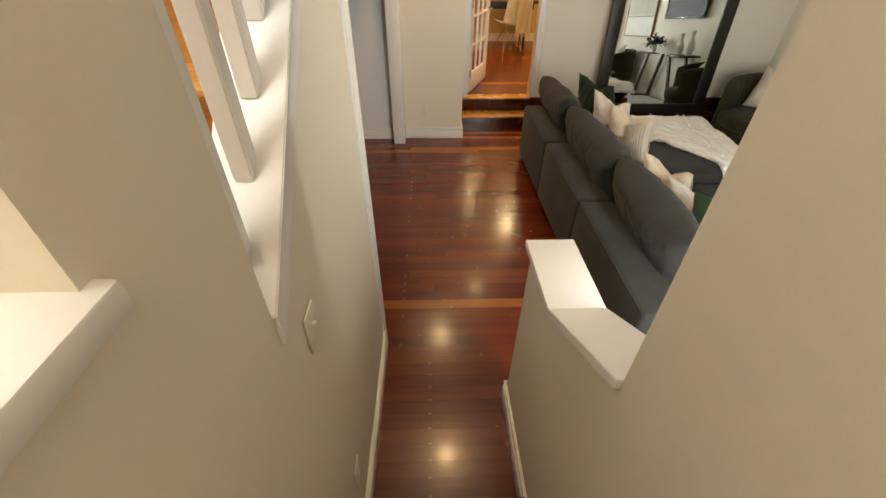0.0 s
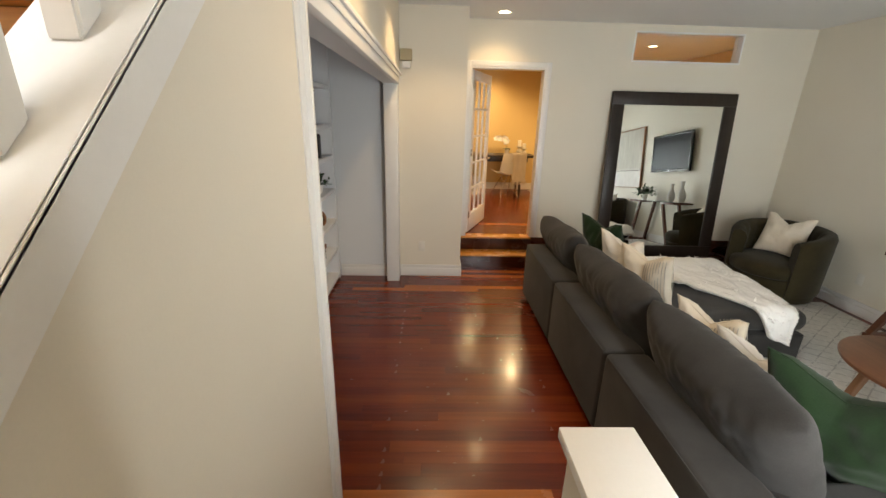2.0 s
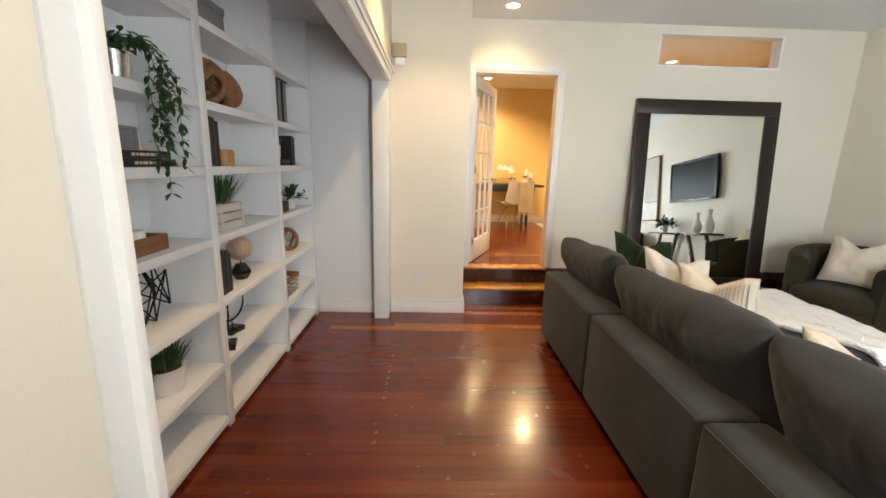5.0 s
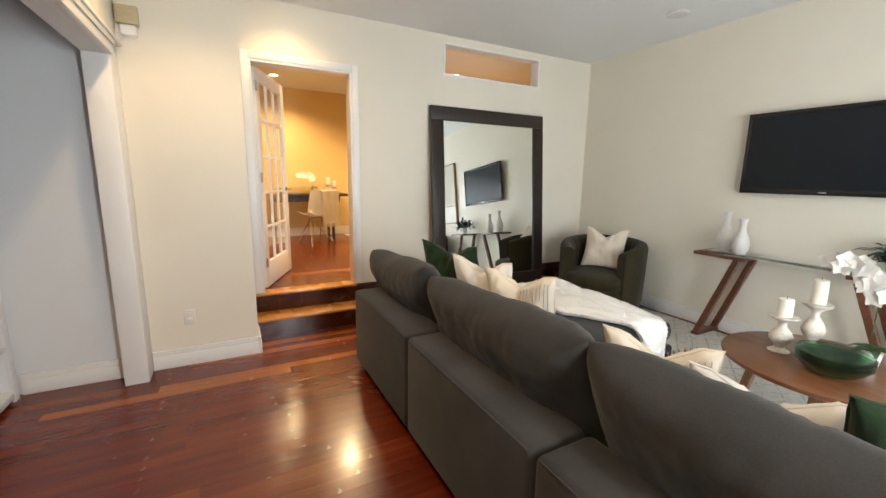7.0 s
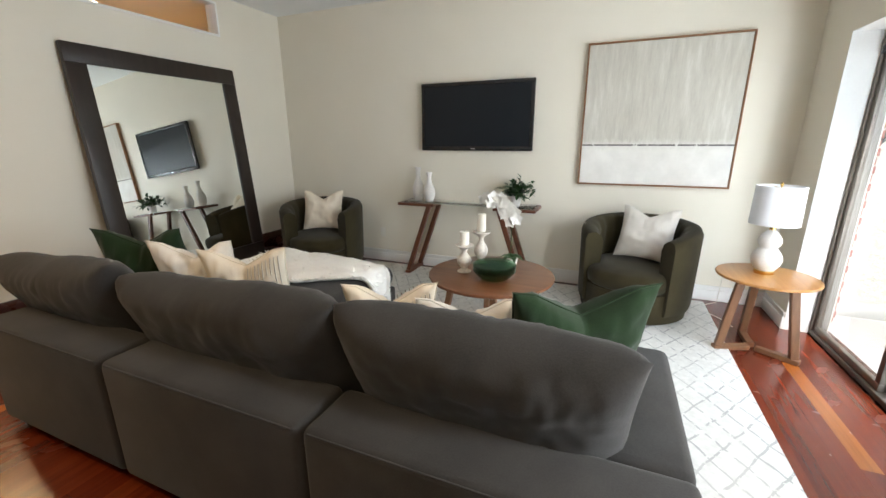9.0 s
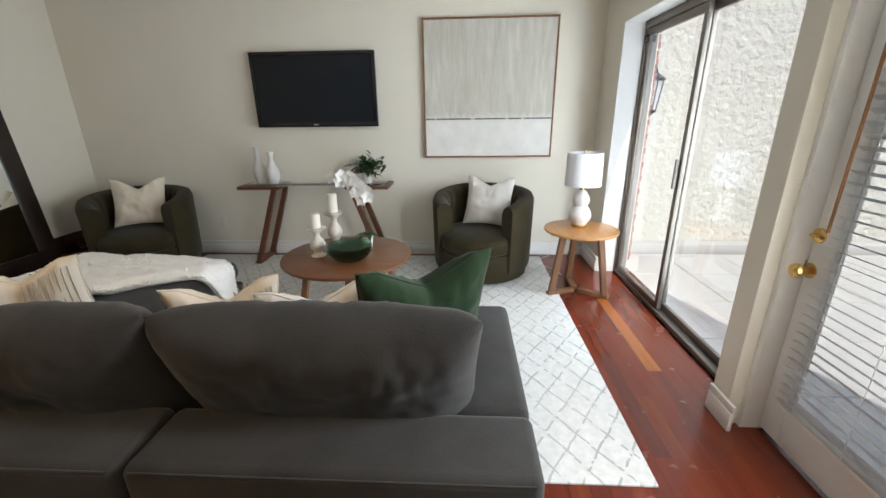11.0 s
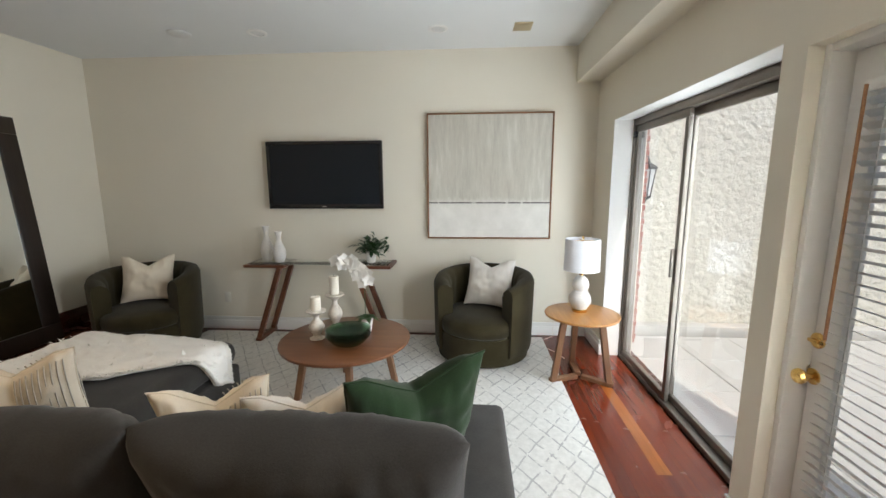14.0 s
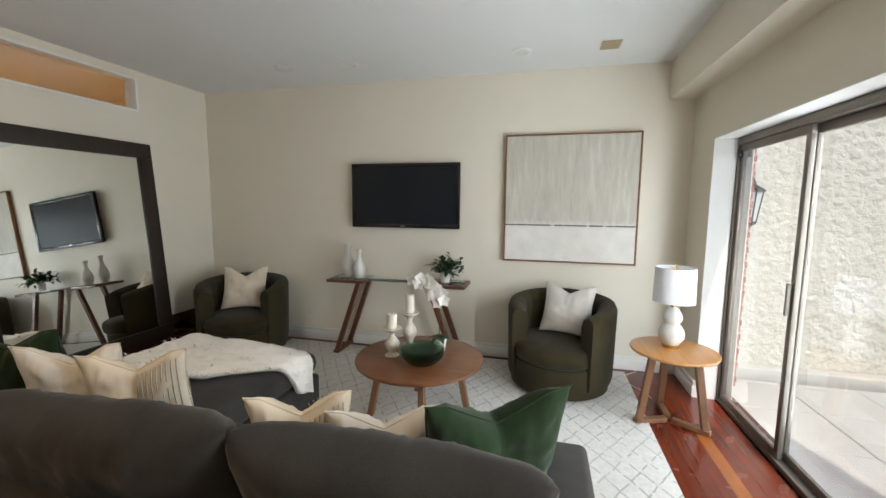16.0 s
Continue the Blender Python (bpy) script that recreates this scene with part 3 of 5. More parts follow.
def baseboard(name, x0, x1, y0, y1, z=0.0):
    """A two-step white baseboard; the thin side is its depth."""
    b = S()
    horizontal = (x1 - x0) > (y1 - y0)
    b.box(x0, x1, y0, y1, z, z + 0.10, 0.004)
    g = 0.006
    if horizontal:
        b.box(x0, x1, y0 + g, y1 - g, z + 0.10, z + 0.128, 0.003).box(x0, x1, y0 + g * 0.4, y1 - g * 0.4, z + 0.128, z + 0.142, 0.003)
    else:
        b.box(x0 + g, x1 - g, y0, y1, z + 0.10, z + 0.128, 0.003).box(x0 + g * 0.4, x1 - g * 0.4, y0, y1, z + 0.128, z + 0.142, 0.003)
    setting(b, name, TRIM, "white moulded baseboard along the wall", "baseboard")


baseboard("baseboard", XE - 0.022, XE - 0.001, YS, 5.65)
baseboard("baseboard", 0.122, 0.835, 5.363, 5.384)
baseboard("baseboard", 0.836, 0.856, 5.363, 5.65)
baseboard("baseboard", -0.58, -0.02, 5.338, 5.359)
baseboard("baseboard", 0.131, 0.151, 1.06, 2.03)
baseboard("baseboard", 0.825, 0.846, 1.06, 1.66)
baseboard("baseboard", 0.846, 1.015, 1.641, 1.661)
baseboard("baseboard", 0.994, 1.015, YS, 1.64)
baseboard("baseboard", GX1 - 0.06, SX0, YS + 0.001, YS + 0.022)
baseboard("baseboard", SX1, XE - 0.022, YS + 0.001, YS + 0.022)
baseboard("baseboard", -0.15, 5.0, 9.528, 9.549, UP)


# ---- sliding glass door ----
def sliding_door():
    d = thing("sliding_glass_door", pose(0, 0, 0), "two-panel sliding glass door in bronze aluminium frame", "door")
    d["kind"] = "structure"
    y0, y1 = 0.36, 0.46
    f = S()
    for x0, x1, z0, z1 in ((SX0, SX1, 0, 0.035), (SX0, SX1, STOP - 0.06, STOP), (SX0, SX0 + 0.035, 0.035, STOP - 0.06), (SX1 - 0.035, SX1, 0.035, STOP - 0.06)):
        f.box(x0, x1, y0, y1, z0, z1, 0.003)
    part(f, "frame", ALU, d)
    mid = 3.57
    for x0, x1, ya, yb in ((mid - 0.03, SX1 - 0.036, 0.418, 0.448), (SX0 + 0.036, mid + 0.03, 0.375, 0.405)):
        q = S()
        for a0, a1, z0, z1 in ((x0, x1, 0.036, 0.085), (x0, x1, STOP - 0.115, STOP - 0.061), (x0, x0 + 0.045, 0.085, STOP - 0.115), (x1 - 0.045, x1, 0.085, STOP - 0.115)):
            q.box(a0, a1, ya, yb, z0, z1, 0.003)
        part(q, "sash", ALU, d)
        g = part(S().box(x0 + 0.045, x1 - 0.045, (ya + yb) / 2 - 0.002, (ya + yb) / 2 + 0.002, 0.085, STOP - 0.115), "pane", PANE, d)
        g.visible_shadow = False
    part(S().box(SX1 - 0.075, SX1 - 0.04, 0.45, 0.475, 1.98, 2.03, 0.004), "latch", BLACK, d)
    part(S().box(mid - 0.01, mid + 0.01, 0.45, 0.475, 0.95, 1.15, 0.004), "pull", ALU, d)


sliding_door()
setting(S().box(SX1 - 0.004, SX1 + 0.0, 0.465, YS + 0.004, 0, STOP + 0.0).box(SX0, SX1, 0.465, YS + 0.003, STOP - 0.006, STOP - 0.002), "trim_slider_reveal", TRIM, "white painted reveal of the sliding door", "trim")


# ---- hinged glazed door with blind ----
def glazed_door():
    d = thing("patio_door", pose(0, 0, 0), "white glazed patio door, closed, with brass hardware", "door")
    d["kind"] = "structure"
    y0, y1 = 0.43, 0.475
    q = S()
    for x0, x1, z0, z1 in ((GX0 + 0.03, GX0 + 0.14, 0.02, GTOP - 0.03), (GX1 - 0.14, GX1 - 0.03, 0.02, GTOP - 0.03), (GX0 + 0.14, GX1 - 0.14, 0.02, 0.24), (GX0 + 0.14, GX1 - 0.14, GTOP - 0.15, GTOP - 0.03)):
        q.box(x0, x1, y0, y1, z0, z1, 0.004)
    part(q, "leaf", TRIM, d)
    g = part(S().box(GX0 + 0.14, GX1 - 0.14, 0.45, 0.455, 0.24, GTOP - 0.15), "pane", PANE, d)
    g.visible_shadow = False
    f = S()
    for x0, x1, z0, z1 in ((GX0, GX0 + 0.028, 0, GTOP), (GX1 - 0.028, GX1, 0, GTOP), (GX0 + 0.028, GX1 - 0.028, GTOP - 0.028, GTOP)):
        f.box(x0, x1, 0.35, YS - 0.06, z0, z1, 0.003)
    part(f, "frame", TRIM, d)
    kx = GX1 - 0.055
    to = Matrix.Translation((kx, y1, 0.83)) @ Matrix.Rotation(radians(-90), 4, "X")
    part(S().lathe([(0.032, 0), (0.032, 0.006), (0.012, 0.01), (0.011, 0.035), (0.026, 0.042), (0.031, 0.055), (0.026, 0.068), (0.008, 0.073)], 24, to), "knob", BRASS, d)
    to = Matrix.Translation((kx, y1, 0.98)) @ Matrix.Rotation(radians(-90), 4, "X")
    part(S().lathe([(0.031, 0), (0.031, 0.008), (0.024, 0.014), (0.01, 0.016)], 24, to).box(kx - 0.02, kx + 0.02, y1 + 0.014, y1 + 0.03, 0.973, 0.987, 0.003), "deadbolt", BRASS, d)
    part(S().box(GX1 - 0.028, GX1 + 0.004, y1 - 0.02, y1 + 0.012, 0.79, 0.87, 0.003), "strike_plate", BRASS, d)


glazed_door()


def blind():
    b = thing("venetian_blind", pose(0, 0, 0), "white slatted venetian blind, slats open, on the patio door", "blind")
    x0, x1 = GX0 + 0.11, GX1 - 0.125
    part(S().box(x0, x1, 0.478, 0.515, 1.90, 1.94, 0.004), "headrail", TRIM, b)
    part(S().box(x0, x1, 0.484, 0.51, 0.215, 0.232, 0.004), "bottom_rail", TRIM, b)
    slat = S()
    for i in range(4):
        a, c = -0.024 + 0.012 * i, -0.024 + 0.012 * (i + 1)
        za, zc = 0.002 - 5 * a * a, 0.002 - 5 * c * c
        slat.bm.faces.new([slat.bm.verts.new(v) for v in ((0, a, za), (x1 - x0, a, za), (x1 - x0, c, zc), (0, c, zc))])
    bmesh.ops.solidify(slat.bm, geom=slat.bm.faces[:], thickness=0.0012)
    d = slat.mesh("slat", TRIM, 60)
    for k in range(40):
        o = new("slat", d)
        o.parent = b
        o.matrix_basis = pose(x0, 0.504, 0.25 + 0.0415 * k, 24)
    for x in (x0 + 0.1, (x0 + x1) / 2, x1 - 0.1):
        part(S().tube([(x, 0.528, 0.22), (x, 0.528, 1.91)], 0.0012, 6), "ladder_cord", TRIM, b)
    part(S().tube([(x1 - 0.03, 0.535, 1.92), (x1 - 0.028, 0.54, 1.02)], 0.006, 6), "wand", RUSTIC, b)


blind()


# ---- french door ----
def french_door():
    a = math.atan2(0.80, 0.33)
    d = thing("french_door", Matrix.Translation((DX0 + 0.022, YN + 0.14, UP + 0.012)) @ Matrix.Rotation(a, 4, "Z"), "white french door with fifteen panes, standing open into the study", "door")
    W, T, HH = 0.83, 0.035, 2.01
    q = S()
    for x0, x1, z0, z1 in ((0, 0.10, 0, HH), (W - 0.10, W, 0, HH), (0.10, W - 0.10, 0, 0.24), (0.10, W - 0.10, HH - 0.11, HH)):
        q.box(x0, x1, -T, 0, z0, z1, 0.003)
    part(q, "leaf", TRIM, d)
    gx, gz = (W - 0.2) / 3, (HH - 0.35) / 5
    bars = S()
    for i in (1, 2):
        bars.box(0.10 + gx * i - 0.012, 0.10 + gx * i + 0.012, -T + 0.004, -0.004, 0.24, HH - 0.11, 0.003)
    for i in range(1, 5):
        bars.box(0.10, W - 0.10, -T + 0.006, -0.006, 0.24 + gz * i - 0.012, 0.24 + gz * i + 0.012, 0.003)
    part(bars, "muntins", TRIM, d)
    pane = S().box(0.012, gx - 0.012, -0.019, -0.016, 0.012, gz - 0.012).mesh("pane", PANE)
    for i in range(3):
        for k in range(5):
            o = new("pane", pane)
            o.parent = d
            o.matrix_basis = pose(0.10 + gx * i, 0, 0.24 + gz * k)
            o.visible_shadow = False
    for z in (0.2, 1.0, 1.8):
        part(S().box(-0.012, 0.012, -0.05, -T + 0.001, z, z + 0.09, 0.002), "hinge", STEEL, d)
    to = Matrix.Translation((W - 0.06, 0, 0.92)) @ Matrix.Rotation(radians(-90), 4, "X")
    part(S().lathe([(0.028, 0), (0.028, 0.006), (0.01, 0.01), (0.01, 0.05)], 16, to).box(W - 0.16, W - 0.055, 0.045, 0.06, 0.912, 0.928, 0.004), "lever", STEEL, d)
    to = Matrix.Translation((W - 0.06, -T, 0.92)) @ Matrix.Rotation(radians(90), 4, "X")
    part(S().lathe([(0.028, 0), (0.028, 0.006), (0.01, 0.01), (0.01, 0.05)], 16, to).box(W - 0.16, W - 0.055, -T - 0.06, -T - 0.045, 0.912, 0.928, 0.004), "lever", STEEL, d)


french_door()


# ---- soft shapes ----
def cushion_shape(w, h, t, n=14, chop=0.0, wave=0.0, seed=0, power=2.6, ear=0.0, wrinkle=0.006, soft=0.0, sag=0.0):
    """A stuffed cushion in the xz plane, seams round its rim; chop: depth of a dent in its top edge."""
    s = S()
    rnd = random.Random(seed)
    ox, oz = rnd.uniform(0, 50), rnd.uniform(0, 50)
    grid = {}
    for side in (1, -1):
        for i in range(n + 1):
            for k in range(n + 1):
                u, v = 2 * i / n - 1, 2 * k / n - 1
                rim = i in (0, n) or k in (0, n)
                if rim and side == -1:
                    grid[side, i, k] = grid[1, i, k]
                    continue
                puff = ((1 - abs(u) ** power) * (1 - abs(v) ** power)) ** 0.5
                pinch_x = 1 - ear * (1 - abs(v) ** 2) * abs(u) ** 3
                pinch_z = 1 - ear * (1 - abs(u) ** 2) * abs(v) ** 3
                x, z = u * w / 2 * pinch_x, v * h / 2 * pinch_z
                dent = chop * max(0.0, 1 - abs(u) / 0.7) * max(0.0, (v + 1) / 2) ** 1.6
                x *= (1 - soft * v * v) ** 0.5
                z *= (1 - soft * u ** 4) ** 0.5
                x *= 1 - sag * ((1 - v) / 2) ** 1.5
                z -= dent * h
                crease = 1 - 0.55 * chop * 2 * math.exp(-(u / 0.18) ** 2) * max(0.0, v * 0.5 + 0.5)
                y = side * t / 2 * puff * crease
                q = Vector((x * 7 + ox, z * 7 + oz, side * 3.0))
                y += wrinkle * noise.noise(q) * puff * 3 + wrinkle * 1.2 * noise.noise(q * 2.7) * puff
                y += wrinkle * 1.6 * noise.noise(Vector((x * 16 + ox, z * 5 + oz, side * 2.0))) * puff * abs(v)
                fold = noise.noise(Vector((x * 20 + ox, z * 3.5 + oz + 0.8 * x, side * 5.0)))
                y += side * wrinkle * 2.2 * max(0.0, 0.25 - abs(fold)) * 4 * puff * max(0.0, v) ** 1.5 - side * wrinkle * puff * max(0.0, v)
                z += wave * noise.noise(Vector((x * 3 + ox, 0, oz))) * (v + 1) / 2
                grid[side, i, k] = s.bm.verts.new((x, y, z))
    for side in (1, -1):
        for i in range(n):
            for k in range(n):
                f = [grid[side, i, k], grid[side, i + 1, k], grid[side, i + 1, k + 1], grid[side, i, k + 1]]
                s.bm.faces.new(f if side == -1 else f[::-1])
    return s


def piping(w, h, chop, ear, r, n=14):
    pts = []
    for i in range(4 * n):
        e, f = divmod(i, n)
        a = 2 * f / n - 1
        u, v = ((a, -1), (1, a), (-a, 1), (-1, -a))[e]
        x = u * w / 2 * (1 - ear * (1 - abs(v) ** 2) * abs(u) ** 3)
        z = v * h / 2 * (1 - ear * (1 - abs(u) ** 2) * abs(v) ** 3)
        z -= chop * max(0.0, 1 - abs(u) / 0.7) * max(0.0, (v + 1) / 2) ** 1.6 * h
        pts.append((x, 0, z))
    return S().tube(pts, r, 6, True)


def pillow(m, w, h, t, mat, label, chop=0.22, seed=0, stripes=False, group="sofa pillows"):
    chop *= 0.65
    t *= 1.3
    e = thing("throw_pillow", m, label, "pillow", group)
    part(cushion_shape(w, h, t, 40, chop, 0, seed, 2.0, 0.10, 0.010), "cover", mat, e, 80)
    part(piping(w, h, chop, 0.10, 0.004), "piping", mat, e, 80)
    if stripes:
        st = S()
        for k in range(18):
            x, face = -w * 0.42 + (k % 9) * w * 0.045, 1 if k > 8 else -1
            pts = []
            for j in range(15):
                v = -0.86 + 1.72 * j / 14
                u = 2 * x / w
                puff = ((1 - abs(u) ** 2.2) * (1 - abs(v) ** 2.2)) ** 0.5
                dent = chop * max(0.0, 1 - abs(u) / 0.7) * max(0.0, (v + 1) / 2) ** 1.6
                crease = 1 - 1.1 * chop * math.exp(-(u / 0.18) ** 2) * max(0.0, v * 0.5 + 0.5)
                pts.append((x, face * (t / 2 * puff * crease + 0.002), v * h / 2 - dent * h))
            st.tube(pts, 0.0026, 5)
        part(st, "stripes", STRIPE, e, 80)
    return e


# ---- sofa ----
def sofa():
    e = thing("sectional_sofa", pose(0, 0, 0), "charcoal grey upholstered sectional sofa with chaise and loose cushions", "sofa")
    X0, XB, XS, XC = 1.485, 1.735, 2.48, 3.50
    seams = [1.69, 2.795, 3.82, 4.83]
    for a, b in zip(seams, seams[1:]):
        part(S().box(X0, XB, a + 0.004, b - 0.004, 0.05, 0.605, 0.03, 4), "back_frame", SOFA, e, 60)
        pts = [(X0 + 0.004, a + 0.03, 0.592), (X0 + 0.004, b - 0.03, 0.592)]
        part(S().tube(pts, 0.0035, 6), "welt", SOFA, e, 60)
    part(S().box(XB + 0.002, XS, 1.694, 1.96, 0.05, 0.598, 0.035, 4), "arm", SOFA, e, 60)
    part(S().box(XB + 0.002, XS - 0.02, 1.965, 3.575, 0.05, 0.27, 0.02, 3), "seat_base", SOFA, e, 60)
    part(S().box(XB + 0.002, XC - 0.02, 3.58, 4.825, 0.05, 0.27, 0.02, 3), "chaise_base", SOFA, e, 60)
    for a, b, x in ((1.965, 2.76, XS), (2.765, 3.575, XS)):
        part(S().box(XB + 0.004, x, a, b, 0.272, 0.45, 0.06, 5), "seat_cushion", SOFA, e, 60)
    part(S().box(XB + 0.004, XC, 3.582, 4.825, 0.272, 0.455, 0.085, 6), "chaise_cushion", SOFA, e, 60)
    for k, (a, b, lean, tilt, zc) in enumerate(((1.845, 2.80, 24, 0.0, 0.70), (2.77, 4.0, 24, -4.0, 0.675), (3.97, 5.04, 26, -4.5, 0.655))):
        c = cushion_shape(b - a, 0.50, 0.27, 56, 0, 0.02, 20 + k, 5.0, 0.025, 0.0045, 0.0, 0.03)
        o = part(c, "back_cushion", SOFA, e, 80)
        o.matrix_basis = Matrix.Translation((1.80, (a + b) / 2, zc)) @ Matrix.Rotation(radians(-90), 4, "Z") @ Matrix.Rotation(radians(lean), 4, "X") @ Matrix.Rotation(radians(tilt), 4, "Y")
    for x, y in ((1.56, 1.77), (1.56, 4.75), (2.40, 1.77), (3.40, 3.66), (3.40, 4.75), (1.56, 2.795), (1.56, 3.82)):
        part(S().box(x - 0.025, x + 0.025, y - 0.025, y + 0.025, 0.0, 0.052, 0.004), "foot", ESPRESSO, e)


sofa()


def throw():
    """Shaggy white throw draped over the chaise, made of many short tufts on a bent sheet."""
    rnd = random.Random(5)

    def drape(u, v):
        # u from the far edge towards the near one and over it; v along the chaise's length
        w = 0.5 + 0.5 * math.sin(math.pi * (v - 0.5))
        reach = 0.80 + 0.78 * w + 0.05 * noise.noise(Vector((v * 7, 0, 2)))
        x = 2.62 + 0.70 * v + 0.10 * (1 - u) + 0.10 * (1 - u) * v + 0.04 * noise.noise(Vector((u * 5, v * 3, 1)))
        y = 4.90 - u * reach
        z = 0.474
        d = 3.66 - y
        if d > 0:
            a = min(d / 0.09, math.pi / 2)
            y = 3.66 - 0.095 * math.sin(a)
            z -= 0.09 * (1 - math.cos(a)) + max(0, d - 0.141)
            y -= 0.014 * noise.noise(Vector((v * 9, u * 2, 4)))
        z -= 0.35 * max(0, x - 3.42) ** 1.3
        if y > 4.80:
            z -= 1.2 * (y - 4.80)
        return Vector((x, y, z + 0.012 + 0.022 * noise.noise(Vector((u * 6, v * 4, 0))) + 0.012 * noise.noise(Vector((u * 19, v * 14, 3)))))
    s = S()
    n = 80
    rows = [[s.bm.verts.new(drape(i / n, k / n)) for k in range(n + 1)] for i in range(n + 1)]
    under = [[s.bm.verts.new(v.co + Vector((0, 0.008, -0.010))) for v in r] for r in rows]
    for i in range(n):
        for k in range(n):
            s.bm.faces.new((rows[i][k], rows[i + 1][k], rows[i + 1][k + 1], rows[i][k + 1]))
            s.bm.faces.new((under[i][k], under[i][k + 1], under[i + 1][k + 1], under[i + 1][k]))
    for i in range(n):
        for k in (0, n):
            s.bm.faces.new((rows[i][k], rows[i + 1][k], under[i + 1][k], under[i][k]))
            s.bm.faces.new((rows[k][i], rows[k][i + 1], under[k][i + 1], under[k][i]))
    e = thing("fur_throw", pose(0, 0, 0), "shaggy white faux fur throw draped over the chaise", "throw blanket")
    part(s, "backing", FUR, e, 80)
    t = S()
    for _ in range(9000):
        u, v = rnd.random(), rnd.random()
        if rnd.random() < 0.93:
            if rnd.random() < 0.5:
                v = rnd.choice((0.002, 0.998))
            else:
                u = rnd.choice((0.002, 0.998))
        p = drape(u, v) + Vector((0, 0, 0.003))
        side = p.y < 3.59
        out = Vector((rnd.gauss(0, 0.6), -1.0 if side else rnd.gauss(-0.3, 0.6), -0.3 if side else 0.14))
        if v > 0.99:
            out += Vector((1.2, 0, -0.5))
        if v < 0.01:
            out += Vector((-1.2, 0, -0.3))
        out.normalize()
        L = rnd.uniform(0.016, 0.036)
        sd = out.cross(Vector((rnd.gauss(0, 0.15), -1.0 if side else 0.0, 0.15 if side else 1.0))).normalized() * 0.009
        a, b, c = (t.bm.verts.new(q) for q in (p - sd, p + sd, p + out * L + Vector((0, 0, 0.002))))
        t.bm.faces.new((a, b, c))
    o = part(t, "fur", FUR, e, None)
    o["kind"] = "stuff"


throw()

Z = Matrix.Rotation


def at(x, y, z, turn, lean):
    """A pillow's pose: turn about z (0 faces south), leaning back by lean degrees."""
    return Matrix.Translation((x, y, z)) @ Z(radians(turn), 4, "Z") @ Z(radians(-lean), 4, "X")


pillow(at(2.08, 2.06, 0.735, 122, 18), 0.52, 0.54, 0.19, GREEN, "dark green velvet pillow with a chopped top on the sofa", 0.26, 1)
pillow(at(2.09, 2.46, 0.685, 112, 20), 0.40, 0.43, 0.14, IVORY, "ivory linen pillow on the sofa", 0.30, 2)
pillow(at(2.07, 2.79, 0.70, 115, 20), 0.38, 0.44, 0.14, CREAM, "cream pillow with fine stripes on the sofa", 0.32, 3, True)
pillow(at(2.19, 3.74, 0.70, 118, 16), 0.44, 0.46, 0.14, CREAM, "cream pillow with fine stripes on the chaise", 0.28, 4, True)
pillow(at(2.14, 4.05, 0.715, 112, 16), 0.46, 0.48, 0.14, IVORY, "ivory linen pillow on the chaise", 0.28, 5)
pillow(at(2.12, 4.44, 0.735, 112, 16), 0.50, 0.52, 0.17, GREEN, "dark green velvet pillow on the chaise", 0.24, 6)


# ---- armchairs ----
def armchair(m, group="olive armchairs"):
    """Barrel swivel chair with channel-tufted inner back; its opening faces local -x."""
    e = thing("armchair", m, "olive green velvet barrel armchair with channelled back", "armchair", group)
    R, ri, top = 0.45, 0.325, 0.785
    gap = 46
    s = S()
    n = 64
    rings = []
    for i in range(n + 1):
        a = radians(-180 + gap) + radians(360 - 2 * gap) * i / n
        tt = abs(2 * i / n - 1)
        h = top - 0.09 * tt ** 3
        tuft = 0.012 * abs(math.cos(a * 9))
        ca, sa = math.cos(a), math.sin(a)
        prof = [(ri + 0.02 - tuft * 0, 0.10), (R - 0.01, 0.10), (R, 0.14), (R + 0.012, h - 0.05), (R - 0.005, h - 0.012), (R - 0.035, h), (ri + 0.05, h), (ri + 0.012 - tuft, h - 0.03), (ri - 0.01 - tuft, h - 0.09), (ri - tuft, 0.40)]
        rings.append([s.bm.verts.new((r * ca, r * sa, z)) for r, z in prof])
    for p, q in zip(rings, rings[1:]):
        for k in range(len(p)):
            s.bm.faces.new((p[k], p[(k + 1) % len(p)], q[(k + 1) % len(p)], q[k]))
    s.bm.faces.new(rings[0])
    s.bm.faces.new(rings[-1][::-1])
    part(s, "barrel_back", OLIVE, e, 50)
    part(S().lathe([(0.39, 0.012), (0.42, 0.03), (0.42, 0.265), (0.40, 0.278)], 40), "base", OLIVE, e, 50)
    part(S().lathe([(0.28, 0.0), (0.28, 0.014)], 30), "swivel_plinth", BLACK, e)
    seat = S()
    out = []
    for i in range(40):
        a = 2 * math.pi * i / 40
        r = 0.36 if math.cos(a) > -0.45 else 0.36 + 0.06 * min(1, (-math.cos(a) - 0.45) / 0.3)
        out.append((r, a))
    levels = [(0.93, 0.272), (1.0, 0.295), (1.02, 0.35), (1.0, 0.395), (0.92, 0.42), (0.6, 0.437), (0.25, 0.442)]
    rr = [[seat.bm.verts.new((r * f * math.cos(a) - 0.02, r * f * math.sin(a), z)) for r, a in out] for f, z in levels]
    for p, q in zip(rr, rr[1:]):
        for k in range(40):
            seat.bm.faces.new((p[k], p[(k + 1) % 40], q[(k + 1) % 40], q[k]))
    seat.bm.faces.new(rr[0][::-1])
    seat.bm.faces.new(rr[-1])
    part(seat, "seat_cushion", OLIVE, e, 60)
    return e


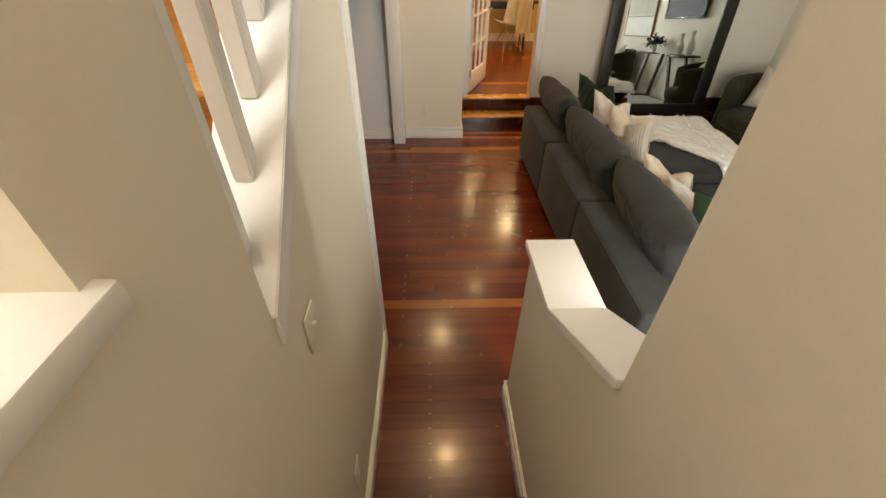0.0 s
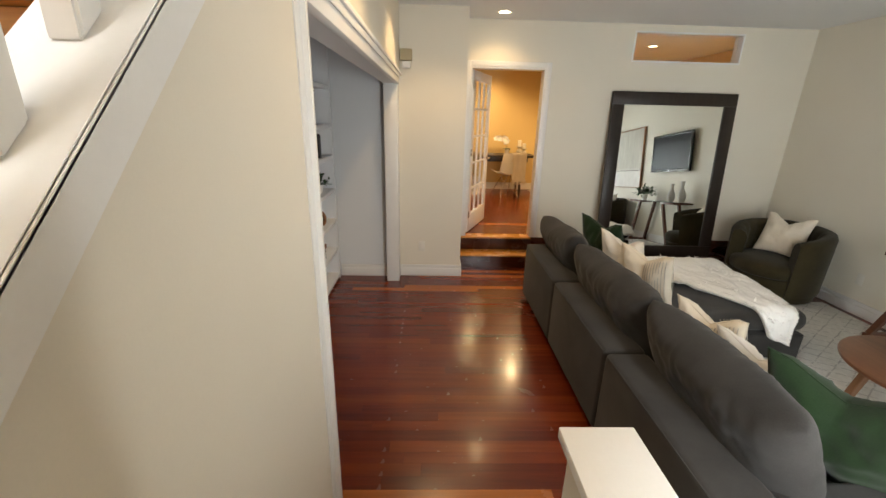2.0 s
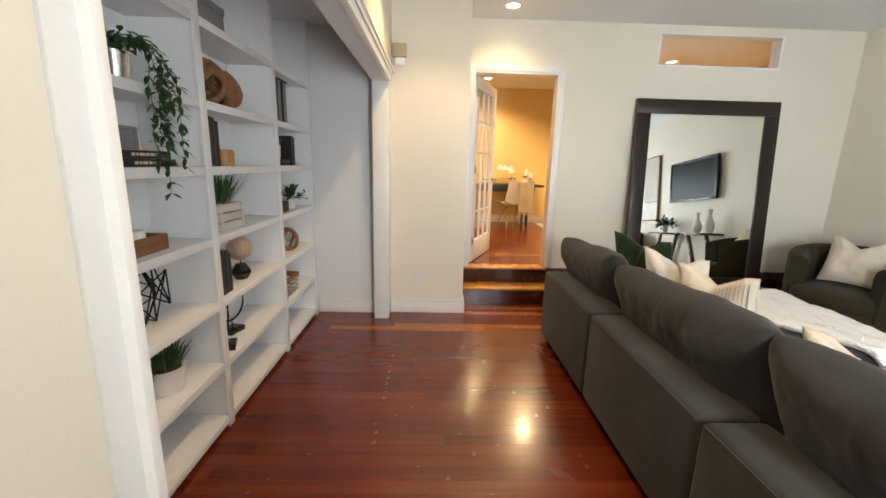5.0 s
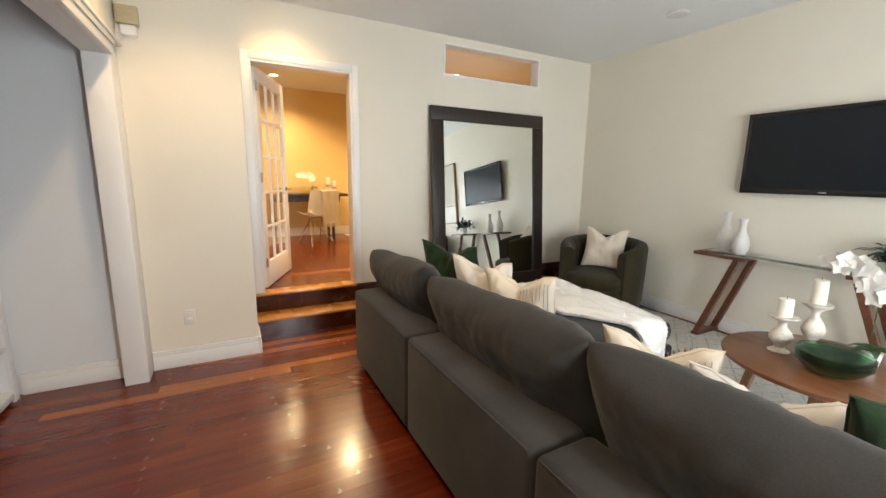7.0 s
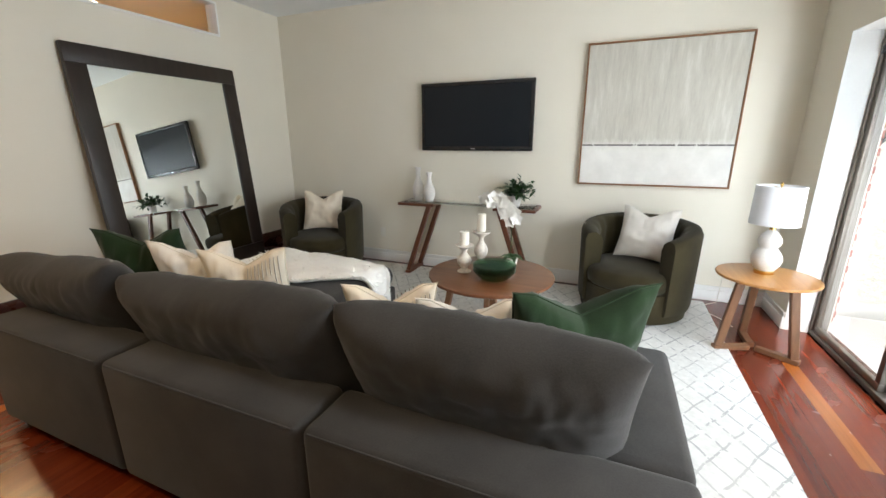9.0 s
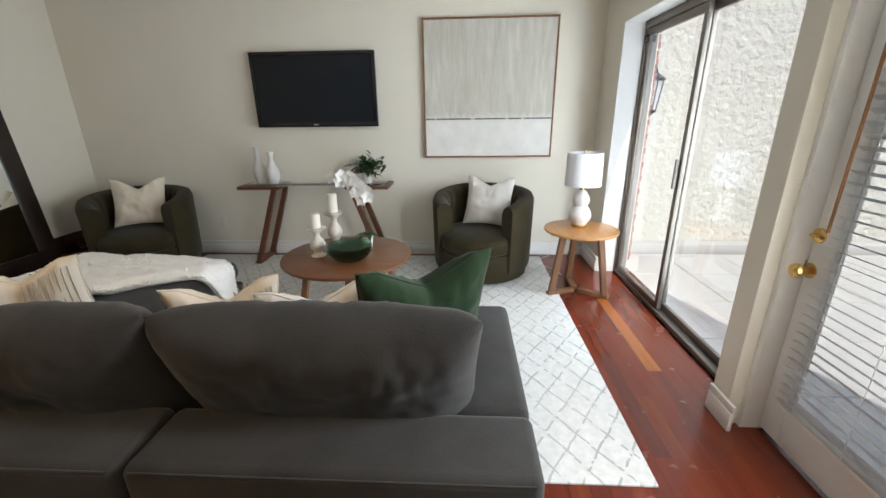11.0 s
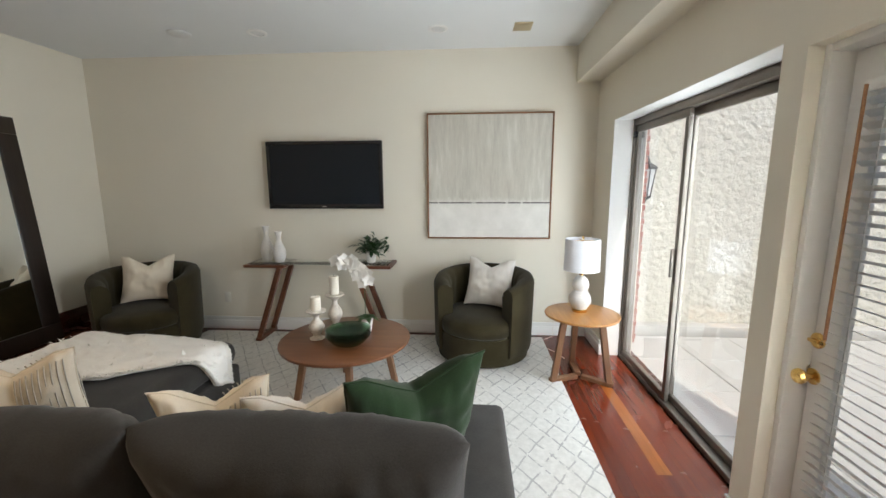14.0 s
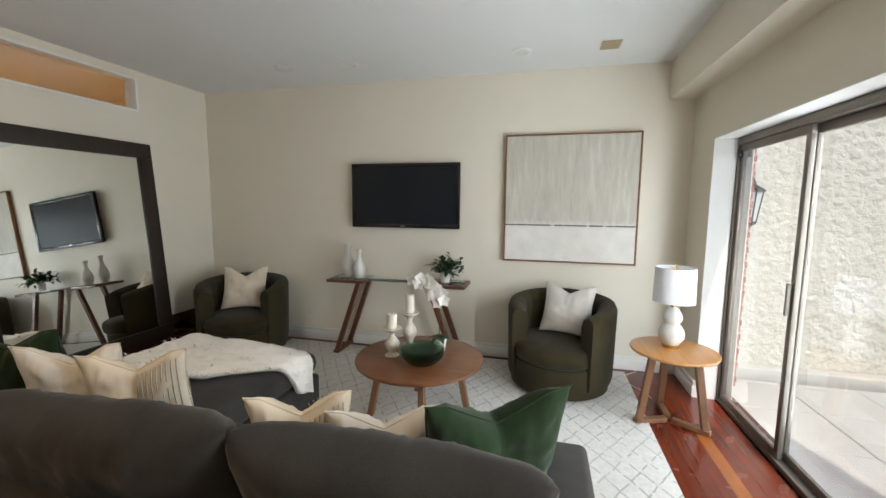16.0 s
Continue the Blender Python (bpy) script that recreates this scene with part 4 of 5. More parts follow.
first = armchair(pose(4.40, 1.73, 0.012, 0, 0, -16))
copy_thing(first, pose(4.40, 5.05, 0.001, 0, 0, 24))
pillow(at(4.46, 1.67, 0.68, -112, 20), 0.46, 0.46, 0.15, IVORY, "ivory linen pillow in the olive armchair", 0.24, 7, False, "armchair pillows")
pillow(at(4.44, 5.06, 0.68, -66, 20), 0.46, 0.46, 0.15, CREAM, "cream linen pillow in the olive armchair", 0.30, 8, False, "armchair pillows")


# ---- tables ----
def coffee_table():
    e = thing("coffee_table", pose(3.56, 2.78, 0.012), "round walnut coffee table on splayed legs", "table")
    part(S().lathe([(0.455, 0.418), (0.475, 0.428), (0.48, 0.440), (0.478, 0.449), (0.47, 0.452)], 64), "top", TABLE, e, 40)
    for k in range(4):
        a = radians(20 + 90 * k)
        part(S().bar((0.37 * math.cos(a), 0.37 * math.sin(a), 0), (0.29 * math.cos(a), 0.29 * math.sin(a), 0.42), 0.05, 0.045, 0.005), "leg", LEGWOOD, e)
    a = radians(20)
    for b in (a, a + math.pi / 2):
        part(S().bar((-0.3 * math.cos(b), -0.3 * math.sin(b), 0.39 - (b > a) * 0.006), (0.3 * math.cos(b), 0.3 * math.sin(b), 0.39 - (b > a) * 0.006), 0.04, 0.04, 0.003), "apron", LEGWOOD, e)


coffee_table()


def side_table():
    e = thing("side_table", pose(3.95, 0.945, 0), "round honey wood side table on three slanting legs", "table")
    part(S().lathe([(0.272, 0.533), (0.291, 0.54), (0.295, 0.55), (0.291, 0.558), (0.282, 0.56)], 56), "top", HONEY, e, 40)
    for a in (112, 236, 0):
        c, s_ = math.cos(radians(a)), math.sin(radians(a))
        part(S().bar((0.24 * c, 0.24 * s_, 0.03), (0.16 * c, 0.16 * s_, 0.535), 0.045, 0.05, 0.005), "leg", LEGWOOD, e)
        part(S().bar((0.025 * c, 0.025 * s_, 0.018), (0.275 * c, 0.275 * s_, 0.018), 0.035, 0.05, 0.004), "stretcher", LEGWOOD, e)


side_table()


def console():
    e = thing("console_table", pose(0, 0, 0), "walnut and glass console table with slanting sawhorse legs", "table")
    x0, x1, y0, y1, z = 4.52, 4.87, 2.63, 4.115, 0.807
    for a, b, inner in ((y0, y0 + 0.42, 1), (y1 - 0.42, y1, -1)):
        s = S()
        s.box(x0, x0 + 0.035, a, b, z - 0.03, z, 0.003).box(x1 - 0.035, x1, a, b, z - 0.03, z, 0.003)
        end = a if inner == 1 else b - 0.035
        s.box(x0 + 0.035, x1 - 0.035, end, end + 0.035, z - 0.03, z, 0.003)
        oth = b - 0.035 if inner == 1 else a
        s.box(x0 + 0.035, x1 - 0.035, oth, oth + 0.035, z - 0.03, z - 0.004, 0.003)
        part(s, "tray_frame", WALNUT, e)
        foot = a + 0.10 if inner == 1 else b - 0.10
        head = a + 0.36 if inner == 1 else b - 0.36
        head2 = a + 0.24 if inner == 1 else b - 0.24
        for x, hd, ft in ((x0 + 0.03, head, foot), (x1 - 0.03, head, foot)):
            part(S().bar((x, ft, 0.04), (x, hd, z - 0.03), 0.045, 0.05, 0.004), "leg", WALNUT, e)
        part(S().box(x0 - 0.005, x1, foot - 0.03, foot + 0.03, 0.0, 0.042, 0.004), "foot_bar", WALNUT, e)
    part(S().box(x0 + 0.036, x1 - 0.036, y0 + 0.036, y1 - 0.036, z - 0.003, z + 0.005, 0.001), "glass_top", GLASSTOP, e)


console()


def lamp_thing():
    e = thing("table_lamp", pose(3.99, 0.955, 0.56), "white ribbed gourd table lamp with drum shade and brass foot", "lamp")
    part(S().lathe([(0.055, 0.0), (0.058, 0.004), (0.058, 0.022), (0.05, 0.026)], 32), "foot", BRASS, e)
    prof = []
    for i in range(40):
        t = i / 39
        z = 0.026 + 0.28 * t
        r = 0.052 + 0.036 * math.sin(math.pi * min(1, t / 0.55)) if t < 0.55 else 0.022 + 0.044 * math.sin(math.pi * (0.18 + 0.82 * (t - 0.55) / 0.45))
        prof.append((max(r, 0.02) + 0.0016 * math.sin(t * 90), z))
    part(S().lathe(prof, 40), "body", CERAMIC, e, 60)
    part(S().lathe([(0.018, 0.306), (0.018, 0.33), (0.008, 0.335), (0.008, 0.36)], 20), "neck", BRASS, e)
    sh = S()
    for r0, r1 in ((0.135, 0.140),):
        a = [[sh.bm.verts.new((r * math.cos(2 * math.pi * i / 48), r * math.sin(2 * math.pi * i / 48), z)) for i in range(48)] for r, z in ((r1, 0.345), (r0, 0.60), (r0 - 0.004, 0.60), (r1 - 0.004, 0.345))]
        for p, q in zip(a, a[1:] + a[:1]):
            for i in range(48):
                sh.bm.faces.new((p[i], p[(i + 1) % 48], q[(i + 1) % 48], q[i]))
    part(sh, "shade", SHADE, e, 40)
    part(S().tube([(0, 0, 0.36), (0, 0, 0.60)], 0.004, 8).tube([(-0.13, 0, 0.585), (0.13, 0, 0.585)], 0.0025, 6).tube([(0, -0.13, 0.585), (0, 0.13, 0.585)], 0.0025, 6).lathe([(0.008, 0.60), (0.011, 0.61), (0.004, 0.622)], 12), "harp", BRASS, e)


lamp_thing()
solo(S().tube([(4.3, 0.98, 0.006), (4.45, 1.04, 0.006), (4.6, 1.16, 0.006), (4.72, 1.12, 0.006), (4.8, 1.0, 0.02), (4.875, 0.97, 0.2), (4.88, 0.97, 0.34)], 0.003, 6), "lamp_cord", PLASTIC, pose(0, 0, 0), "thin white lamp cord running to the wall", "cord")


# ---- things on the walls ----
def television():
    e = thing("television", pose(0, 0, 0), "flat black wall-mounted television, switched off", "television")
    y0, y1, z0, z1 = 2.748, 3.952, 1.348, 2.03
    s = S()
    for a, b, c, d in ((y0, y1, z1 - 0.035, z1), (y0, y1, z0, z0 + 0.045), (y0, y0 + 0.035, z0 + 0.045, z1 - 0.035), (y1 - 0.035, y1, z0 + 0.045, z1 - 0.035)):
        s.box(4.82, 4.86, a, b, c, d, 0.004)
    part(s, "bezel", BLACK, e)
    part(S().box(4.828, 4.856, y0 + 0.034, y1 - 0.034, z0 + 0.044, z1 - 0.034), "screen", SCREEN, e)
    part(S().box(4.857, 4.904, y0 + 0.25, y1 - 0.25, z0 + 0.15, z1 - 0.15, 0.005), "mount", BLACK, e)
    part(S().box(4.818, 4.8205, 3.34, 3.39, z0 + 0.017, z0 + 0.026), "badge", STEEL, e)


television()


def painting():
    e = thing("abstract_painting", pose(4.905, 1.046, 1.039), "large abstract taupe and white painting in a thin wood frame", "painting")
    W = 1.25
    s = S()
    for a, b, c, d in ((0, W, 0, 0.012), (0, W, W - 0.012, W), (0, 0.012, 0.012, W - 0.012), (W - 0.012, W, 0.012, W - 0.012)):
        s.box(-0.05, -0.002, a, b, c, d, 0.002)
    part(s, "frame", RUSTIC, e)
    part(S().box(-0.042, -0.004, 0.016, W - 0.016, 0.016, W - 0.016), "canvas", CANVAS, e)


painting()


def floor_mirror():
    w, h = 1.50, 2.00
    lean = math.atan2(0.155, h)
    e = thing("floor_mirror", Matrix.Translation((2.60, 5.675, 0.186)) @ Z(-lean, 4, "X"), "large leaning mirror in a wide espresso wood frame", "mirror")
    fw = 0.145
    s = S()
    s.box(0, w, 0, 0.05, 0, fw, 0.006).box(0, w, 0, 0.05, h - fw, h, 0.006).box(0, fw, 0, 0.05, fw, h - fw, 0.006).box(w - fw, w, 0, 0.05, fw, h - fw, 0.006)
    part(s, "frame", ESPRESSO, e)
    part(S().box(fw - 0.01, w - fw + 0.01, 0.016, 0.024, fw - 0.01, h - fw + 0.01), "glass", MIRROR, e)


floor_mirror()


def plate(name, m, label, kind):
    """Wall plates in the xz plane, facing local -y."""
    e = thing(name, m, label, kind)
    part(S().box(-0.037, 0.037, -0.006, 0, -0.06, 0.06, 0.003), "plate", PLASTIC, e)
    if kind == "outlet":
        for z in (-0.022, 0.022):
            part(S().box(-0.016, 0.016, -0.009, -0.0055, z - 0.014, z + 0.014, 0.003), "socket", PLASTIC, e)
    else:
        part(S().box(-0.006, 0.006, -0.018, -0.0055, -0.004, 0.02, 0.002), "toggle", PLASTIC, e)


plate("outlet", pose(0.374, 5.384, 0.375), "ivory duplex outlet on the pier wall", "outlet")
plate("outlet", pose(4.904, 4.55, 0.36, 0, 0, 90), "ivory duplex outlet on the wall", "outlet")
plate("light_switch", pose(0.132, 1.05, 1.30, 0, 0, 90), "ivory toggle light switch on the stair wall", "switch")
plate("outlet", pose(0.132, 1.09, 0.40, 0, 0, 90), "ivory outlet low on the stair wall", "outlet")
sens = thing("wall_sensor", pose(0.20, 5.384, 2.40), "tan and white wall-mounted chime box", "sensor")
g = S().box(-0.06, 0.06, -0.05, 0, -0.02, 0.09, 0.004)
part(g, "box", TANPLASTIC, sens)
part(S().box(-0.045, 0.045, -0.04, 0, -0.09, -0.021, 0.012, 3), "bracket", TRIM, sens)
part(S().box(-0.052, 0.052, -0.053, -0.049, 0.0, 0.012).box(-0.052, 0.052, -0.053, -0.049, 0.022, 0.034).box(-0.052, 0.052, -0.053, -0.049, 0.044, 0.056).box(-0.052, 0.052, -0.053, -0.049, 0.066, 0.078), "grille", TANPLASTIC, sens)


def downlight(x, y, z, lit):
    e = thing("downlight", pose(x, y, z), "round recessed downlight, " + ("lit warm" if lit else "unlit"), "lamp", "recessed downlights")
    ring = S()
    a = [[ring.bm.verts.new((r * math.cos(2 * math.pi * i / 32), r * math.sin(2 * math.pi * i / 32), zz)) for i in range(32)] for r, zz in ((0.085, -0.001), (0.085, -0.006), (0.062, -0.010), (0.058, -0.001))]
    for p, q in zip(a, a[1:] + a[:1]):
        for i in range(32):
            ring.bm.faces.new((p[i], p[(i + 1) % 32], q[(i + 1) % 32], q[i]))
    part(ring, "trim_ring", TRIM, e)
    part(S().lathe([(0.058, -0.004), (0.05, -0.002)], 32), "lens", BULB if lit else UNLIT, e)


for x, y, z, lit in ((1.21, 5.54, H, True), (0.57, 4.5, H, True), (0.58, 2.65, H, True), (4.35, 3.71, H, False), (4.38, 2.14, H, False), (2.14, 7.58, 2.9, True), (3.7, 7.3, 2.9, True), (1.4, 8.7, 2.9, True)):
    downlight(x, y, z, lit)
vent = S().box(-0.09, 0.09, -0.075, 0.075, -0.008, -0.001, 0.003)
for k in range(6):
    vent.box(-0.075, 0.075, -0.058 + 0.02 * k, -0.05 + 0.02 * k, -0.012, -0.008)
solo(vent, "ceiling_vent", TANPLASTIC, pose(4.38, 1.43, H), "square beige ceiling vent grille", "vent")
solo(S().lathe([(0.09, -0.001), (0.09, -0.012), (0.08, -0.018), (0.02, -0.02)], 32), "ceiling_speaker", UNLIT, pose(4.30, 4.38, H), "flat round white ceiling cover", "ceiling cover")


# ---- small things on tables ----
def vase(x, y, h, r):
    p = [(0.55, 0), (0.6, 0.01), (0.85, 0.12), (1.0, 0.28), (0.85, 0.46), (0.5, 0.62), (0.36, 0.72), (0.36, 0.86), (0.55, 1.0), (0.48, 1.0), (0.28, 0.88), (0.2, 0.8)]
    solo(S().lathe([(a * r, b * h) for a, b in p], 28), "vase", CERAMIC, pose(x, y, 0.813), "slim white ceramic vase on the console", "vase", "white vases", 60)


vase(4.74, 3.97, 0.36, 0.066)
vase(4.66, 3.80, 0.315, 0.066)


def candlestick(m, h, ch, group="candlesticks"):
    e = thing("candlestick", m, "distressed white turned candlestick with a cream candle", "candlestick", group)
    p = [(0.05, 0), (0.052, 0.02), (0.035, 0.06), (0.024, 0.12), (0.03, 0.2), (0.052, 0.34), (0.055, 0.44), (0.04, 0.58), (0.02, 0.70), (0.018, 0.80), (0.03, 0.86), (0.055, 0.93), (0.07, 0.97), (0.07, 1.0)]
    part(S().lathe([(r * 1.05, z * h) for r, z in p], 26), "stick", DISTRESSED, e, 60)
    part(S().lathe([(0.036, h), (0.037, h + 0.004), (0.037, h + ch - 0.004), (0.033, h + ch)], 22), "candle", WAX, e)
    part(S().tube([(0, 0, h + ch - 0.002), (0.001, 0, h + ch + 0.014)], 0.0015, 5), "wick", BLACK, e)


candlestick(pose(3.52, 2.985, 0.464), 0.215, 0.105)
candlestick(pose(3.76, 2.925, 0.464), 0.275, 0.145)


def bowl():
    e = thing("glass_bowls", pose(3.42, 2.715, 0.464), "stack of ribbed dark green glass bowls", "bowl")
    for k in range(3):
        pr = []
        for i in range(9):
            t = i / 8
            pr.append((0.07 + 0.09 * t ** 0.6 + 0.002 * math.sin(30 * t), 0.004 + 0.075 * t + 0.02 * k))
        inner = [(r - 0.006, z + 0.004) for r, z in pr[::-1]]
        part(S().lathe(pr + inner, 40), "bowl", GREENGLASS, e, 60)


bowl()


def orchid(m, h, flip, rnd):
    e = thing("potted_orchid", m, "white orchid in a small white pot", "plant")
    part(S().lathe([(0.035, 0), (0.05, 0.1), (0.05, 0.105), (0.043, 0.105), (0.04, 0.09)], 26), "pot", CERAMIC, e)
    part(S().lathe([(0.042, 0.085), (0.03, 0.094)], 18), "soil", SOIL, e)
    lv = S()
    for k in range(7):
        a = k * 0.9
        lv.leaf((0, 0, 0.09), (math.cos(a), math.sin(a), 0.9), 0.15, 0.05, droop=0.7)
    part(lv, "leaves", LEAF, e, 60)
    pts = [(0, 0, 0.09)]
    for i in range(1, 13):
        t = i / 12
        pts.append((0.02 * t, flip * (0.01 + 0.5 * max(0, t - 0.55) ** 1.2), h * (1 - (1 - t) ** 1.6) - 0.14 * max(0, t - 0.72)))
    part(S().tube(pts, 0.003, 6), "stem", LEAF, e)
    fl = S()
    for i in range(6, 13):
        for _ in range(3):
            c = Vector(pts[i]) + Vector((rnd.uniform(-0.03, 0.02), rnd.uniform(-0.04, 0.05), rnd.uniform(-0.03, 0.02)))
            face = Vector((-1, rnd.uniform(-0.5, 0.5), rnd.uniform(-0.2, 0.4))).normalized()
            u = face.cross(Vector((0, 0, 1))).normalized()
            w = u.cross(face)
            for k in range(5):
                a = 2 * math.pi * k / 5 + 0.3
                fl.leaf(c, u * math.cos(a) + w * math.sin(a) + face * 0.25, 0.055, 0.05, up=face, droop=0.1)
    part(fl, "flowers", PETAL, e, 60)


orchid(pose(3.70, 2.655, 0.464), 0.60, 1, random.Random(3))


def bushy(m, n, size, rnd, label, potr=0.05, poth=0.1, mat=None, trail=0):
    e = thing("potted_plant", m, label, "plant")
    part(S().lathe([(potr * 0.75, 0), (potr, poth), (potr, poth + 0.004), (potr * 0.88, poth + 0.004), (potr * 0.85, poth - 0.01)], 26), "pot", mat or CERAMIC, e)
    part(S().lathe([(potr * 0.86, poth - 0.014), (potr * 0.6, poth - 0.006)], 18), "soil", SOIL, e)
    lv, stm = S(), S()
    for k in range(n):
        a, el = rnd.uniform(0, 6.28), rnd.uniform(0.25, 1.4)
        d = Vector((math.cos(a) * math.cos(el), math.sin(a) * math.cos(el), math.sin(el)))
        L = size * rnd.uniform(0.5, 1.0)
        b = Vector((0, 0, poth - 0.01))
        tip = b + d * L - Vector((0, 0, 0.2 * L))
        stm.tube([b, b + d * L * 0.5, tip], 0.0016, 5)
        for j in range(5):
            q = b + (tip - b) * (0.35 + 0.16 * j)
            lv.leaf(q, d + Vector((rnd.gauss(0, 0.7), rnd.gauss(0, 0.7), rnd.gauss(0, 0.4))), size * rnd.uniform(0.25, 0.4), size * 0.17)
    for k in range(trail):
        a = rnd.uniform(-0.9, 1.1)
        p = Vector((0.03, 0, poth))
        pts = [p.copy()]
        drop = rnd.uniform(0.25, 0.72)
        x = potr + rnd.uniform(0.09, 0.14)
        for j in range(1, 16):
            t = j / 15
            pts.append(Vector((x * min(1, t * 3.2), math.sin(a) * 0.16 * min(1, t * 2.5) + rnd.uniform(-0.012, 0.012), poth + 0.05 * math.sin(min(1, t * 3) * 3.14) - drop * max(0, t - 0.22))))
        stm.tube(pts, 0.0016, 5)
        for q in pts[2:]:
            for _ in range(3):
                lv.leaf(q, (rnd.gauss(0.3, 0.7), rnd.gauss(0, 0.9), rnd.gauss(-0.2, 0.6)), rnd.uniform(0.03, 0.05), 0.02)
    part(stm, "stems", LEAF, e, 60)
    part(lv, "leaves", LEAF, e, 60)


bushy(pose(4.70, 2.86, 0.813), 34, 0.25, random.Random(8), "leafy green plant in a white pot on the console", 0.055, 0.10)


# ---- shelving ----
SY = [2.06, 2.72, 3.585, 4.49, 5.28]
SZ = [0.07, 0.385, 0.725, 1.07, 1.425, 1.74, 2.115]
XF, XBK = -0.60, -0.885


def bookcase():
    e = thing("built_in_bookcase", pose(0, 0, 0), "white painted built-in bookcase with open shelves", "bookcase")
    for y in SY:
        part(S().box(XBK, XF, y - 0.02, y + 0.02, 0, 2.62, 0.002), "upright", SHELF, e)
        part(S().box(XF + 0.001, XF + 0.018, y - 0.028, y + 0.028, 0, 2.62, 0.002), "face_stile", SHELF, e)
    for y0, y1 in zip(SY, SY[1:]):
        for z in SZ:
            part(S().box(XBK, XF, y0 + 0.021, y1 - 0.021, z - 0.03, z, 0.001), "shelf", SHELF, e)
            part(S().box(XF + 0.001, XF + 0.016, y0 + 0.029, y1 - 0.029, z - 0.042, z, 0.002), "shelf_edge", SHELF, e)
    part(S().box(XBK - 0.012, XBK - 0.001, SY[0], SY[-1], 0, 2.62), "back_panel", SHELF, e)


bookcase()


def book(m, w, h, t, mat, group="shelf books"):
    """A book standing, its spine facing local +x; w deep, t thick."""
    e = thing("book", m, "dark cloth-bound book standing on a shelf", "book", group)
    s = S().box(-w, 0, 0, 0.003, 0, h).box(-w, 0, t - 0.003, t, 0, h).box(-0.001, 0.003, 0, t, 0, h, 0.001)
    part(s, "cover", mat, e)
    part(S().box(-w + 0.005, -0.002, 0.0032, t - 0.0032, 0.004, h - 0.004), "pages", PAPER, e)


def flat_book(m, w, l, t, mat, bars=True):
    e = thing("book", m, "dark hardcover book lying flat in a stack", "book", "stacked books")
    part(S().box(-w, 0, 0, l, 0, 0.003).box(-w, 0, 0, l, t - 0.003, t).box(-0.001, 0.003, 0, l, 0, t, 0.001), "cover", mat, e)
    part(S().box(-w + 0.005, -0.002, 0.005, l - 0.005, 0.0032, t - 0.0032), "pages", PAPER, e)
    if bars:
        q = S()
        y = l * 0.4
        for k, wd in enumerate((0.02, 0.012, 0.03, 0.018, 0.024, 0.014)):
            q.box(0.0031, 0.0036, y, y + wd, t * 0.32, t * 0.68)
            y += wd + 0.006
        part(q, "spine_marks", PAPER, e)


def books_row(y, z, sizes, mat, lean=0):
    for h, t in sizes:
        book(pose(XF - 0.02, y, z + 0.001, lean), 0.17, h, t, mat)
        y += t + 0.002


def grass_pot(m, r, h, blades, bl, rnd, mat, label, square=False):
    e = thing("potted_grass", m, label, "plant", "potted grass")
    if square:
        s = S()
        for k in range(3):
            z = 0.004 + k * h / 3
            s.box(-r * 0.7, r * 0.7, -r * 1.25, r * 1.25, z, z + h / 3 - 0.008, 0.003)
        part(s, "crate", PALEWOOD, e)
        part(S().box(r * 0.7, r * 0.7 + 0.008, -r * 1.2, -r * 1.0, 0, h, 0.002).box(r * 0.7, r * 0.7 + 0.008, r * 1.0, r * 1.2, 0, h, 0.002), "batten", PALEWOOD, e)
    else:
        part(S().lathe([(r * 0.85, 0), (r * 0.9, 0.004), (r, h), (r * 0.93, h), (r * 0.9, h - 0.01)], 32), "pot", mat, e)
        part(S().lathe([(r * 0.9, h - 0.012), (r * 0.5, h - 0.004)], 20), "soil", SOIL, e)
    b = S()
    for _ in range(blades):
        a, q = rnd.uniform(0, 6.28), r * 0.8 * rnd.random() ** 0.5
        p = Vector((q * math.cos(a) * (0.7 if square else 1), q * math.sin(a) * (1.2 if square else 1), h - 0.01))
        out = Vector((math.cos(a), math.sin(a), 0)) * rnd.uniform(0.1, 0.75) + Vector((0, 0, 1))
        b.leaf(p, out, bl * rnd.uniform(0.6, 1.05), 0.008, droop=rnd.uniform(0.0, 0.35))
    part(b, "blades", GRASS, e, 60)


R = random.Random(12)
zA, zB, zC, zD, zE, zF, zG = SZ[5], SZ[4], SZ[3], SZ[2], SZ[1], SZ[0], SZ[6]
# first visible bay
books_row(2.77, zA, [(0.24, 0.035), (0.25, 0.03), (0.23, 0.04), (0.24, 0.03)], BOOKGREY)
bushy(pose(-0.70, 3.21, zA + 0.001), 16, 0.15, R, "trailing ivy in a silver pot on the shelf", 0.055, 0.11, STEEL, 6)
for k in range(2):
    flat_book(pose(XF - 0.03, 2.98, zB + 0.001 + 0.033 * k, 0, 0, 0), 0.2, 0.42 - 0.03 * k, 0.031, BOOKBLACK)
solo(S().box(-0.02, 0, 0, 0.012, 0, 0.09, 0.001).box(-0.02, 0, 0.098, 0.11, 0, 0.09, 0.001).box(-0.02, 0, 0.012, 0.098, 0, 0.012, 0.001).box(-0.02, 0, 0.012, 0.098, 0.078, 0.09, 0.001).box(-0.018, -0.012, 0.012, 0.098, 0.012, 0.078), "photo_frame", GREYBOX, pose(-0.68, 3.15, zB + 0.068), "small grey frame standing on the stacked books", "frame")
m8 = Matrix.Translation((-0.70, 2.85, zB + 0.15)) @ Z(radians(90), 4, "Y")
